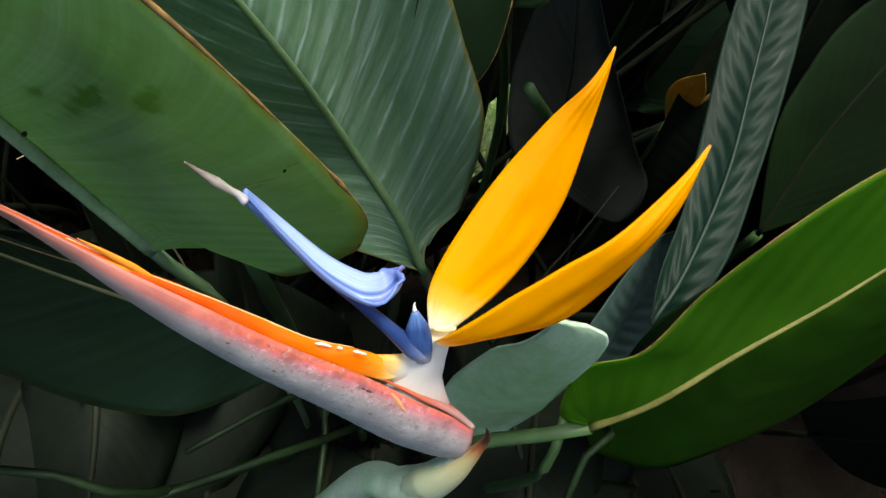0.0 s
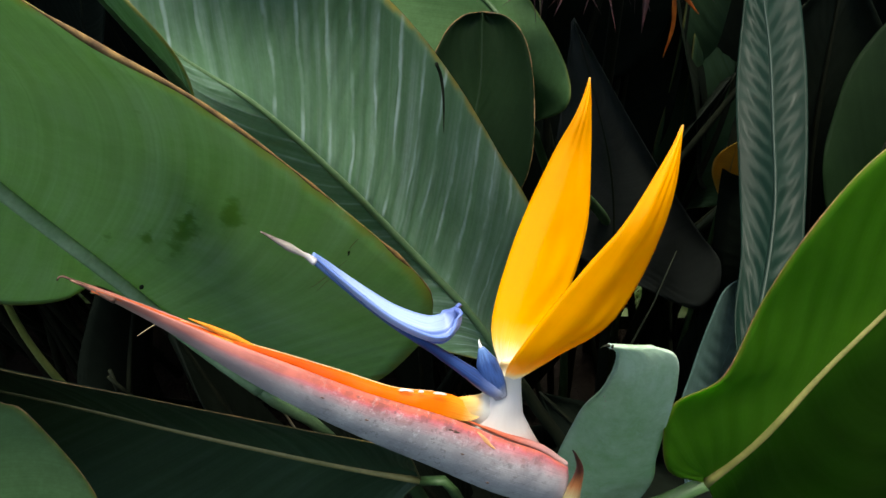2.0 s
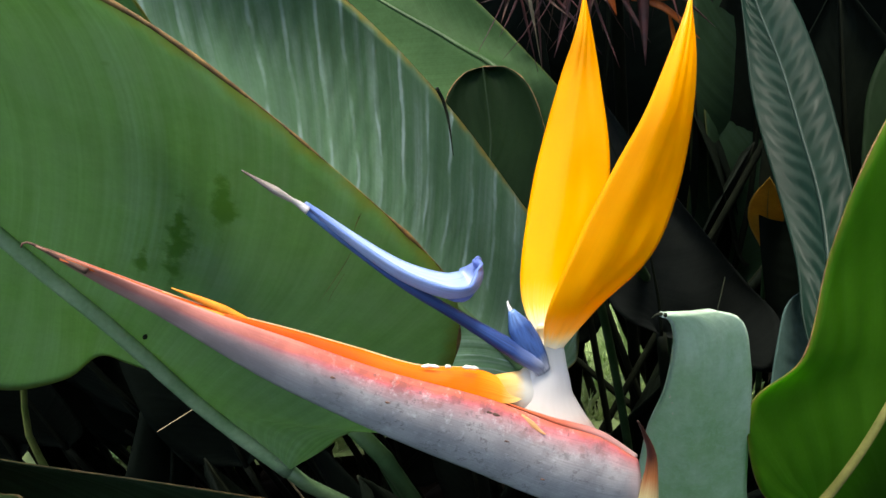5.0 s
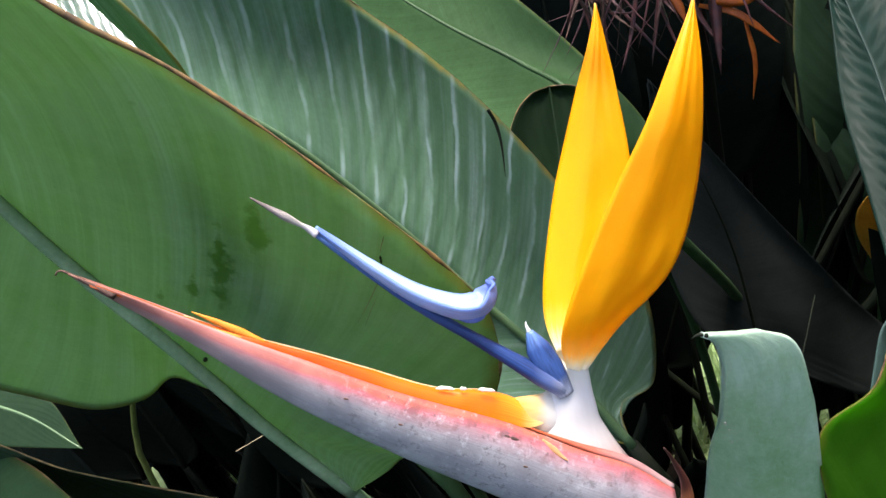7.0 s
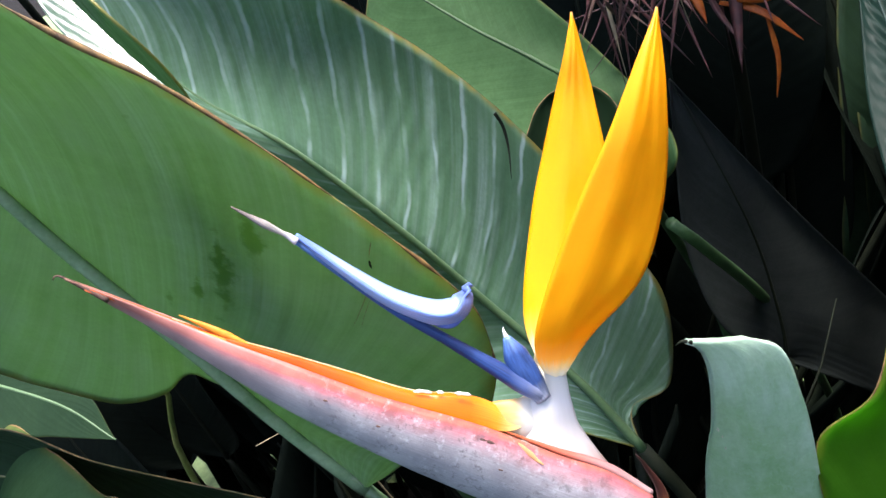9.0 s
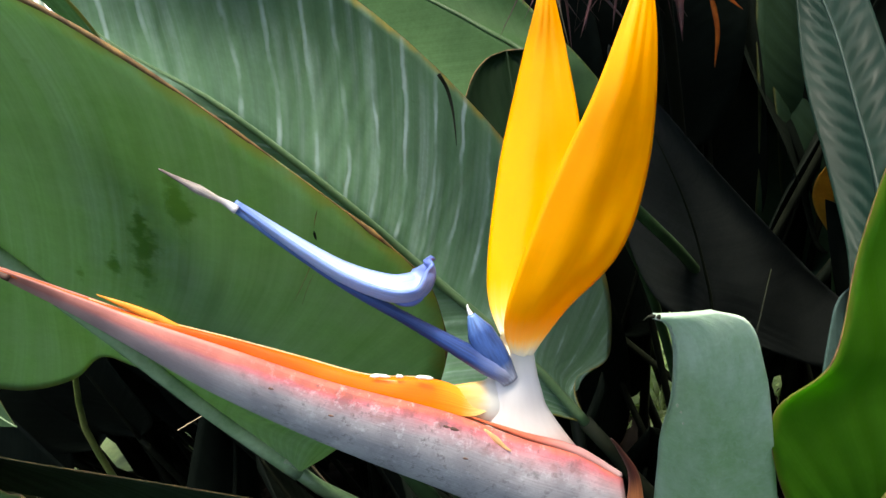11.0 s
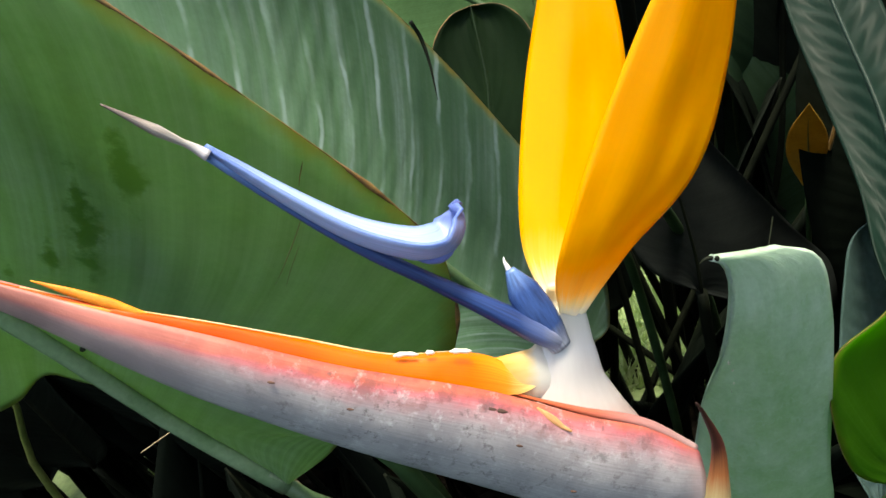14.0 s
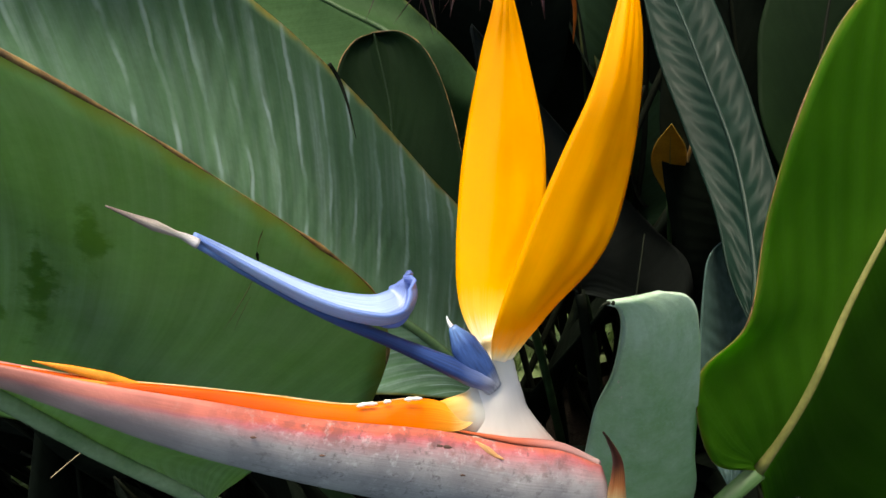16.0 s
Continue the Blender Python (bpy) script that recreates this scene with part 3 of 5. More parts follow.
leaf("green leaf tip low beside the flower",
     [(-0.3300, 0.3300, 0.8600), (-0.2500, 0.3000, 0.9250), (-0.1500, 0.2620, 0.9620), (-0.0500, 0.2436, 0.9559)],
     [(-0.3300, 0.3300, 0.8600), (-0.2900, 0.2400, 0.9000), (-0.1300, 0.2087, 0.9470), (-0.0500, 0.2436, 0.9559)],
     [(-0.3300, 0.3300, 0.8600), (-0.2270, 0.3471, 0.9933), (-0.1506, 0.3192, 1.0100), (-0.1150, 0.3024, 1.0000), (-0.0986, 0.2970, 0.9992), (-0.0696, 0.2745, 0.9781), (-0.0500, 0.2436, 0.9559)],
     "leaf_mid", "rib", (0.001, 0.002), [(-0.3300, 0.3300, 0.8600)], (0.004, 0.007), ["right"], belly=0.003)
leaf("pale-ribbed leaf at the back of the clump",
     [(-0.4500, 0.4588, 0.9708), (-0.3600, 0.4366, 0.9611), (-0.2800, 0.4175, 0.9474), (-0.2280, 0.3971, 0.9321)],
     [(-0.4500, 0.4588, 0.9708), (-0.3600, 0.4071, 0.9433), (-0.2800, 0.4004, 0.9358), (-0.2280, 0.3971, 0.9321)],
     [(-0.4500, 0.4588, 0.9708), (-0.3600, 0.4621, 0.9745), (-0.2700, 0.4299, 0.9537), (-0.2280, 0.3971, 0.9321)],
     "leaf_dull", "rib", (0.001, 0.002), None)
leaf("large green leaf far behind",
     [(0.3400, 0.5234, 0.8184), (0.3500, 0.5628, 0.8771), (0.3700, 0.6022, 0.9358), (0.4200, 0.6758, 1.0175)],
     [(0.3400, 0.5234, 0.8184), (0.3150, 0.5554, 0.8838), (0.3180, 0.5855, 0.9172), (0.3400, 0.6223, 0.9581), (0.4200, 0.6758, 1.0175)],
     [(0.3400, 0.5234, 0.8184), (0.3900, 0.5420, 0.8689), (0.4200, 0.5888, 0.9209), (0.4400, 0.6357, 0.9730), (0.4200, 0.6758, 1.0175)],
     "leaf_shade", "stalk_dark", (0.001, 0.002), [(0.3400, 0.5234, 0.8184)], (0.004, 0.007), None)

# ---- the flower ----
FACE = unit(np.array([0.320, -0.868, 0.382]))  # across the flower, from its far side to its near side


def petal_material(name, stops, rough, through_light, streaks=0.12, relief=0.15, glow=None, wobble=0.10, groove=None):
    """Colour along the length of a petal (u from 0 at its base to 1 at its tip) with fine streaks."""
    m, nodes, links, b = material(name, rough, 0.35)
    tc = nodes.new("ShaderNodeTexCoord")
    sp = nodes.new("ShaderNodeSeparateXYZ")
    links.new(tc.outputs["UV"], sp.inputs[0])
    comb = nodes.new("ShaderNodeCombineXYZ")
    links.new(math_node(nodes, links, "MULTIPLY", sp.outputs[0], 2.5), comb.inputs[0])
    links.new(math_node(nodes, links, "MULTIPLY", sp.outputs[1], 14.0), comb.inputs[1])
    st = noise_tex(nodes, links, 1.5, 5, comb.outputs[0], 0.6)
    fine = noise_tex(nodes, links, 1400, 2)
    u = math_node(nodes, links, "MULTIPLY_ADD", math_node(nodes, links, "SUBTRACT", st, 0.5), wobble, sp.outputs[0])
    col = ramp(nodes, links, u, stops)
    col = mix(nodes, links, 1.0, col, ramp(nodes, links, st, [(0.3, (1 - streaks,) * 3), (0.7, (1.0, 1.0, 1.0))]), "MULTIPLY")
    if groove:
        # a dark fold line and darker margins along the petal
        near = math_node(nodes, links, "ABSOLUTE", math_node(nodes, links, "SUBTRACT", sp.outputs[1], groove))
        col = mix(nodes, links, ramp(nodes, links, near, [(0.03, (0.9,) * 3), (0.13, (0, 0, 0))]), col, (0.05, 0.10, 0.34))
        col = mix(nodes, links, ramp(nodes, links, math_node(nodes, links, "ABSOLUTE", sp.outputs[1]), [(0.88, (0, 0, 0)), (1.0, (0.75,) * 3)]), col, (0.09, 0.16, 0.48))
    links.new(col, b.inputs["Base Color"])
    bump(nodes, links, b, math_node(nodes, links, "MULTIPLY_ADD", fine, 0.25, st), relief, 0.0004)
    see_through(m, nodes, links, b, glow or col, through_light)
    return m


M["orange"] = petal_material("orange_sepal", [(0.055, (0.84, 0.82, 0.74)), (0.09, (0.93, 0.78, 0.44)), (0.13, (0.98, 0.62, 0.09)), (0.20, (0.99, 0.51, 0.002)), (0.5, (0.99, 0.475, 0.001)), (0.985, (0.99, 0.43, 0.002)), (1.0, (0.92, 0.52, 0.14))], 0.38, 0.42, 0.04, 0.03)
M["blue"] = petal_material("blue_petal", [(0.0, (0.66, 0.66, 0.70)), (0.08, (0.44, 0.47, 0.64)), (0.13, (0.14, 0.19, 0.42)), (0.19, (0.026, 0.058, 0.21)), (0.42, (0.022, 0.058, 0.22)), (0.7, (0.055, 0.125, 0.38)), (1.0, (0.12, 0.23, 0.50))], 0.34, 0.1, 0.65, 0.3)
M["blue_ear"] = petal_material("blue_ear", [(0.0, (0.60, 0.61, 0.70)), (0.12, (0.42, 0.46, 0.62)), (0.30, (0.05, 0.10, 0.30)), (0.75, (0.030, 0.075, 0.26)), (1.0, (0.10, 0.20, 0.46))], 0.36, 0.1, 0.6, 0.3)
M["blue_pale"] = petal_material("pale_blue_petal", [(0.0, (0.16, 0.25, 0.56)), (0.25, (0.42, 0.55, 0.84)), (0.75, (0.40, 0.52, 0.84)), (1.0, (0.13, 0.19, 0.54))], 0.33, 0.2, 0.35, 0.3, groove=-0.28)
M["white_spike"] = petal_material("white_spike", [(0.0, (0.14, 0.10, 0.09)), (0.35, (0.31, 0.26, 0.24)), (0.72, (0.50, 0.46, 0.43)), (1.0, (0.58, 0.56, 0.62))], 0.5, 0.1, 0.5)
M["blue_lobe"] = petal_material("lavender_lobe", [(0.0, (0.10, 0.16, 0.46)), (0.5, (0.17, 0.22, 0.60)), (1.0, (0.26, 0.34, 0.72))], 0.35, 0.2, 0.3, 0.2)
M["ear_white"] = plain_material("white_point", (0.55, 0.55, 0.60), (0.75, 0.75, 0.80), 300, 0.4)
M["strip"] = petal_material("orange_strip", [(0.0, (0.40, 0.10, 0.03)), (0.15, (0.65, 0.085, 0.004)), (0.52, (0.75, 0.095, 0.003)), (0.60, (0.88, 0.14, 0.004)), (0.82, (0.94, 0.20, 0.005)), (0.88, (0.94, 0.34, 0.03)), (0.93, (0.88, 0.58, 0.24)), (0.98, (0.78, 0.73, 0.66))], 0.24, 0.2, 0.2, wobble=0.03)
M["orange_tip"] = plain_material("orange_tip", (0.75, 0.20, 0.01), (0.9, 0.34, 0.03), 300, 0.4, 0.2)
M["shoulder"] = petal_material("creamy_shoulder", [(0.0, (0.94, 0.26, 0.01)), (0.22, (0.93, 0.34, 0.02)), (0.40, (0.86, 0.60, 0.25)), (0.52, (0.76, 0.72, 0.64)), (0.82, (0.68, 0.68, 0.72)), (1.0, (0.44, 0.50, 0.72))], 0.34, 0.25, 0.05, 0.06)
M["throat"] = petal_material("pale_throat", [(0.0, (0.52, 0.24, 0.22)), (0.22, (0.60, 0.42, 0.38)), (0.36, (0.68, 0.60, 0.56)), (0.64, (0.74, 0.71, 0.70)), (0.85, (0.78, 0.75, 0.66)), (1.0, (0.82, 0.70, 0.42))], 0.36, 0.25, 0.05, 0.05)


def spathe_material():
    """u from 0 at the tip to 1 at the base, v from 0 at the keel to 1 at the upper lip."""
    m, nodes, links, b = material("spathe", 0.5, 0.4)
    tc = nodes.new("ShaderNodeTexCoord")
    sp = nodes.new("ShaderNodeSeparateXYZ")
    links.new(tc.outputs["UV"], sp.inputs[0])
    mp = nodes.new("ShaderNodeMapping")
    mp.inputs["Scale"].default_value = (9, 2.2, 1)
    links.new(tc.outputs["UV"], mp.inputs["Vector"])
    streak = noise_tex(nodes, links, 3, 6, mp.outputs[0], 0.65)
    blot = noise_tex(nodes, links, 110, 4)
    fine = noise_tex(nodes, links, 650, 3)
    lip = math_node(nodes, links, "MULTIPLY_ADD", math_node(nodes, links, "SUBTRACT", streak, 0.5), 0.16, sp.outputs[1])
    # the red of the lip spreads down towards the tip
    spread = math_node(nodes, links, "MULTIPLY", math_node(nodes, links, "SUBTRACT", 1.0, sp.outputs[0]), 0.66)
    lip = math_node(nodes, links, "ADD", lip, math_node(nodes, links, "MULTIPLY", spread, spread))
    col = ramp(nodes, links, lip, [(0.0, (0.34, 0.34, 0.345)), (0.45, (0.28, 0.276, 0.285)), (0.74, (0.27, 0.25, 0.262)), (0.88, (0.33, 0.185, 0.200)), (0.95, (0.42, 0.110, 0.125)), (1.0, (0.46, 0.10, 0.065))])
    tip = ramp(nodes, links, sp.outputs[0], [(0.0, (0.16, 0.08, 0.05)), (0.07, (0.32, 0.13, 0.10)), (0.28, (0.40, 0.22, 0.20)), (0.5, (0.36, 0.28, 0.27))])
    col = mix(nodes, links, ramp(nodes, links, sp.outputs[0], [(0.0, (1, 1, 1)), (0.45, (0, 0, 0))]), col, tip)
    pale = ramp(nodes, links, blot, [(0.42, (0.86, 0.86, 0.88)), (0.6, (1.12, 1.12, 1.12))])
    col = mix(nodes, links, 0.9, col, pale, "MULTIPLY")
    # dark weathered flecks, thickest past the middle
    zone = ramp(nodes, links, sp.outputs[0], [(0.30, (0, 0, 0)), (0.55, (1, 1, 1)), (0.85, (0.7, 0.7, 0.7)), (1.0, (0.2, 0.2, 0.2))])
    fl = ramp(nodes, links, noise_tex(nodes, links, 330, 6, None, 0.75), [(0.55, (0, 0, 0)), (0.64, (1, 1, 1))])
    flecks = math_node(nodes, links, "MULTIPLY", zone, fl)
    col = mix(nodes, links, math_node(nodes, links, "MULTIPLY", flecks, 0.75), col, (0.075, 0.062, 0.066))
    mp2 = nodes.new("ShaderNodeMapping")
    mp2.inputs["Scale"].default_value = (7, 60, 1)
    links.new(tc.outputs["UV"], mp2.inputs["Vector"])
    stria = noise_tex(nodes, links, 1.0, 5, mp2.outputs[0], 0.7)
    col = mix(nodes, links, 0.8, col, ramp(nodes, links, stria, [(0.3, (0.74, 0.72, 0.74)), (0.7, (1.14, 1.14, 1.14))]), "MULTIPLY")
    scuff = math_node(nodes, links, "MULTIPLY", zone, ramp(nodes, links, noise_tex(nodes, links, 420, 4, None, 0.7), [(0.56, (0, 0, 0)), (0.74, (1, 1, 1))]))
    col = mix(nodes, links, math_node(nodes, links, "MULTIPLY", scuff, 0.5), col, (0.55, 0.55, 0.57))
    # russet mottling under the lip
    under_lip = ramp(nodes, links, sp.outputs[1], [(0.62, (0, 0, 0)), (0.84, (1, 1, 1))])
    rust = math_node(nodes, links, "MULTIPLY", math_node(nodes, links, "MULTIPLY", zone, under_lip), ramp(nodes, links, noise_tex(nodes, links, 260, 5, None, 0.7), [(0.50, (0, 0, 0)), (0.60, (1, 1, 1))]))
    col = mix(nodes, links, math_node(nodes, links, "MULTIPLY", rust, 0.6), col, (0.13, 0.05, 0.045))
    # the base is flushed pink
    col = mix(nodes, links, ramp(nodes, links, math_node(nodes, links, "MULTIPLY_ADD", streak, 0.05, sp.outputs[0]), [(0.985, (0, 0, 0)), (1.03, (0.2, 0.2, 0.2))]), col, (0.36, 0.18, 0.18))
    links.new(col, b.inputs["Base Color"])
    bump(nodes, links, b, math_node(nodes, links, "MULTIPLY_ADD", fine, 0.5, blot), 0.35, 0.0005)
    return m


M["spathe"] = spathe_material()
flower = thing("strelitzia_flower", (0.1200, 0.2691, 1.0097), "orange and blue bird-of-paradise bloom on a grey-pink spathe", "flower")

# spathe: a boat between its keel and its upper lip
KEEL = [(-0.0045, 0.2701, 1.1256), (0.0014, 0.2728, 1.1121), (0.0119, 0.2720, 1.1004), (0.0309, 0.2692, 1.0785), (0.0475, 0.2679, 1.0621), (0.0613, 0.2682, 1.0477), (0.0768, 0.2682, 1.0336), (0.0933, 0.2678, 1.0190), (0.1067, 0.2684, 1.0088), (0.1195, 0.2676, 1.0103)]
LIP = [(-0.0045, 0.2702, 1.1257), (0.0050, 0.2715, 1.1164), (0.0160, 0.2719, 1.1071), (0.0280, 0.2718, 1.0978), (0.0420, 0.2723, 1.0871), (0.0605, 0.2730, 1.0727), (0.0835, 0.2745, 1.0571), (0.1000, 0.2750, 1.0435), (0.1120, 0.2752, 1.0351), (0.1215, 0.2747, 1.0241)]
n, m = 90, 13
k, l = curve_through(KEEL, n), curve_through(LIP, n)
s = np.linspace(0, 1, n)
wide = np.interp(s, [0, 0.1, 0.3, 0.6, 0.85, 0.95, 1], [0.0004, 0.0012, 0.0038, 0.0078, 0.0092, 0.0080, 0.0050])
a = np.linspace(-1, 1, 2 * m + 1)
w = np.abs(a)
off = np.sign(a) * 1.32 * w**0.5 * (1 - 0.78 * w**2.6)
pts = k[:, None] * (1 - w)[None, :, None] + l[:, None] * w[None, :, None] + FACE * (wide[:, None] * off[None])[..., None]
me = grid_mesh("spathe", pts, np.stack(np.broadcast_arrays(s[:, None], w[None]), -1))
part("spathe", me, M["spathe"], flower, "grey-lilac spathe flushed pink along its lip", thick=0.0005)
part("spathe_tip", tube("spathe_tip", [(0.0030, 0.2706, 1.1167), (-0.0045, 0.2702, 1.1257), (-0.0065, 0.2699, 1.1271), (-0.0072, 0.2691, 1.1265)], [0.0009, 0.0006, 0.0004, 0.0002], 8, n=16), M["dry"], piece(flower, "spathe"), "dry curled brown tip")

# orange strip that fills the slit of the spathe
RIDGE = [(-0.0010, 0.2708, 1.1219), (0.0060, 0.2717, 1.1157), (0.0165, 0.2719, 1.1070), (0.0295, 0.2723, 1.0976), (0.0420, 0.2733, 1.0891), (0.0545, 0.2744, 1.0800), (0.0685, 0.2754, 1.0700), (0.0800, 0.2774, 1.0650), (0.0868, 0.2782, 1.0603), (0.0922, 0.2786, 1.0532), (0.0985, 0.2845, 1.0505)]
LOW = [(-0.0010, 0.2700, 1.1212), *[tuple(np.array(p) + (0, 0, -0.0015)) for p in LIP[1:7]], (0.0915, 0.2764, 1.0512), (0.0985, 0.2840, 1.0500)]
n, m = 80, 6
r, l = curve_through(RIDGE, n), curve_through(LOW, n)
s = np.linspace(0, 1, n)
wide = np.interp(s, [0, 0.15, 0.5, 0.8, 1], [0.0003, 0.0009, 0.0018, 0.0021, 0.0004])
a = np.linspace(-1, 1, 2 * m + 1)
w = 1 - np.abs(a)
pts = l[:, None] * (1 - w)[None, :, None] + r[:, None] * w[None, :, None] + FACE * (wide[:, None] * (np.sign(a) * np.sqrt(1 - w**1.6))[None])[..., None]
pts += (np.array([[[noise.noise(Vector(p) * 160) for p in row] for row in pts.tolist()]])[0] * 0.0006)[..., None] * FACE
part("orange_bract", grid_mesh("orange_bract", pts, np.stack(np.broadcast_arrays(s[:, None], a[None]), -1)), M["strip"], flower, "glossy orange sepal folded in the slit")
for q, rr in (([(0.0335, 0.2722, 1.0942), (0.0265, 0.2722, 1.1008), (0.0188, 0.2722, 1.1075)], [0.0005, 0.0011, 0.0008, 0.0001]), ([(0.0360, 0.2715, 1.0917), (0.0290, 0.2713, 1.0972), (0.0222, 0.2711, 1.1026)], [0.0003, 0.0007, 0.0005, 0.0001])):
    part("loose_sepal_tip", tube("loose_sepal_tip", q, rr, 8, 0.5, FACE, n=20), M["orange_tip"], flower)

# rim light along the ridge, drawn as a thin pale tube
M["ridge_edge"] = plain_material("ridge_highlight", (0.80, 0.42, 0.12), (0.90, 0.70, 0.42), 300, 0.3, 0.2)
part("ridge_edge", tube("ridge_edge", RIDGE[2:8], [0.0001, 0.00015, 0.00015, 0.0002, 0.0001], 6, n=50), M["ridge_edge"], piece(flower, "orange_bract"), "highlight along the edge of the folded sepal, drawn as a pale line")
M["lip_rim"] = petal_material("lip_rim", [(0.0, (0.55, 0.10, 0.02)), (0.5, (0.42, 0.11, 0.07)), (0.7, (0.42, 0.19, 0.18)), (1.0, (0.44, 0.29, 0.29))], 0.4, 0.1)
part("lip_rim", tube("lip_rim", LIP[6:], [0.0001, 0.0004, 0.0010, 0.0013, 0.0010], 12, 1.1, FACE, n=50), M["lip_rim"], piece(flower, "spathe"), "rounded pink rim of the spathe")

# pale throat between spathe and sepals, with a shoulder towards the folded sepal
q = [(0.0800, 0.2762, 1.0575), (0.0872, 0.2772, 1.0548), (0.0930, 0.2790, 1.0515), (0.0972, 0.2815, 1.0508), (0.1002, 0.2846, 1.0528), (0.1016, 0.2864, 1.0572)]
part("throat_shoulder", tube("throat_shoulder", q, [0.0012, 0.0042, 0.0058, 0.0064, 0.0058, 0.0034], 16, 0.34, FACE, n=30), M["shoulder"], flower, "creamy white shoulder of the throat")
q = [(0.0975, 0.2715, 1.0290), (0.0985, 0.2757, 1.0387), (0.0995, 0.2789, 1.0452), (0.1010, 0.2821, 1.0525), (0.1018, 0.2864, 1.0587), (0.1025, 0.2887, 1.0620), (0.1034, 0.2886, 1.0662)]
part("throat", tube("throat", q, [0.0130, 0.0150, 0.0112, 0.0072, 0.0054, 0.0046, 0.0034], 18, 0.28, FACE, n=30), M["throat"], flower, "white fleshy throat flushed pink below")


def petal(name, left, right, belly, twist, n=60, m=9, crease=0.0, uneven=0.0005):
    """A petal between its two margins, bulging towards the camera's side, with a soft crease along the middle."""
    l, r = curve_through(left, n), curve_through(right, n)
    s = np.linspace(0, 1, n)
    a = np.linspace(-1, 1, 2 * m + 1)
    f = (a + 1) / 2
    p = l[:, None] * (1 - f)[None, :, None] + r[:, None] * f[None, :, None]
    nor = unit(np.cross(np.gradient(p, axis=1), np.gradient(p, axis=0)))
    nor = np.where((nor @ FACE)[..., None] < 0, -nor, nor)
    lift = belly * np.sin(np.pi * s)[:, None] ** 0.7 * (1 - np.abs(a + twist) ** 1.3 - 0.08 * np.exp(-(((a - 0.25) / 0.25) ** 2)))[None]
    ruck = np.array([[uneven * noise.noise((x * 3, y * 1.2, 3.1)) for x in a] for y in s * 6])
    wide = np.linalg.norm(r - l, axis=1)[:, None]
    ruck = ruck - crease * wide * np.clip((s - 0.5) / 0.4, 0, 1)[:, None] ** 1.5 * np.exp(-(((a + 0.15) / 0.22) ** 2))[None]
    return grid_mesh(name, p + nor * (lift + ruck)[..., None], np.stack(np.broadcast_arrays(s[:, None], a[None]), -1))


part("sepal", petal("sepal", [(0.1000, 0.2882, 1.0575), (0.0966, 0.3000, 1.0696), (0.1039, 0.3164, 1.0924), (0.1143, 0.3283, 1.1145), (0.1204, 0.3320, 1.1274), (0.1239, 0.3372, 1.1352)],
                    [(0.1030, 0.2882, 1.0575), (0.1172, 0.3028, 1.0708), (0.1248, 0.3162, 1.0929), (0.1253, 0.3278, 1.1150), (0.1247, 0.3330, 1.1267), (0.1239, 0.3372, 1.1352)], 0.0026, 0.20, crease=0.02), M["orange"], flower, "upright orange sepal", thick=0.0006)
part("sepal", petal("sepal", [(0.1008, 0.2876, 1.0560), (0.1034, 0.2826, 1.0765), (0.1163, 0.2883, 1.1002), (0.1308, 0.2954, 1.1203), (0.1396, 0.3044, 1.1323), (0.1451, 0.3122, 1.1388)],
                    [(0.1040, 0.2872, 1.0555), (0.1155, 0.2862, 1.0704), (0.1313, 0.2895, 1.0846), (0.1400, 0.2962, 1.1024), (0.1442, 0.3021, 1.1232), (0.1451, 0.3122, 1.1388)], 0.0026, 0.25, crease=0.02), M["orange"], flower, "orange sepal leaning forward", thick=0.0006)

# upright glaucous leaf beside the bloom
young = thing("young_leaf", (0.150, 0.36, -0.03), "upright pale glaucous young leaf with a rounded hooked top", "leaf", "strelitzia leaves")
young_blade = petal("blade", [(0.1458, 0.3136, 0.8380), (0.1238, 0.3273, 0.8862), (0.1308, 0.3241, 0.9634), (0.1378, 0.3157, 1.0033), (0.1403, 0.3115, 1.0285), (0.1393, 0.3102, 1.0405), (0.1358, 0.3089, 1.0450)],
                    [(0.1498, 0.3136, 0.8380), (0.1718, 0.3273, 0.8862), (0.1678, 0.3195, 0.9403), (0.1653, 0.3146, 0.9975), (0.1633, 0.3120, 1.0187), (0.1600, 0.3112, 1.0362), (0.1507, 0.3106, 1.0428)], 0.006, 0.0, 90, 12, uneven=0.00015)


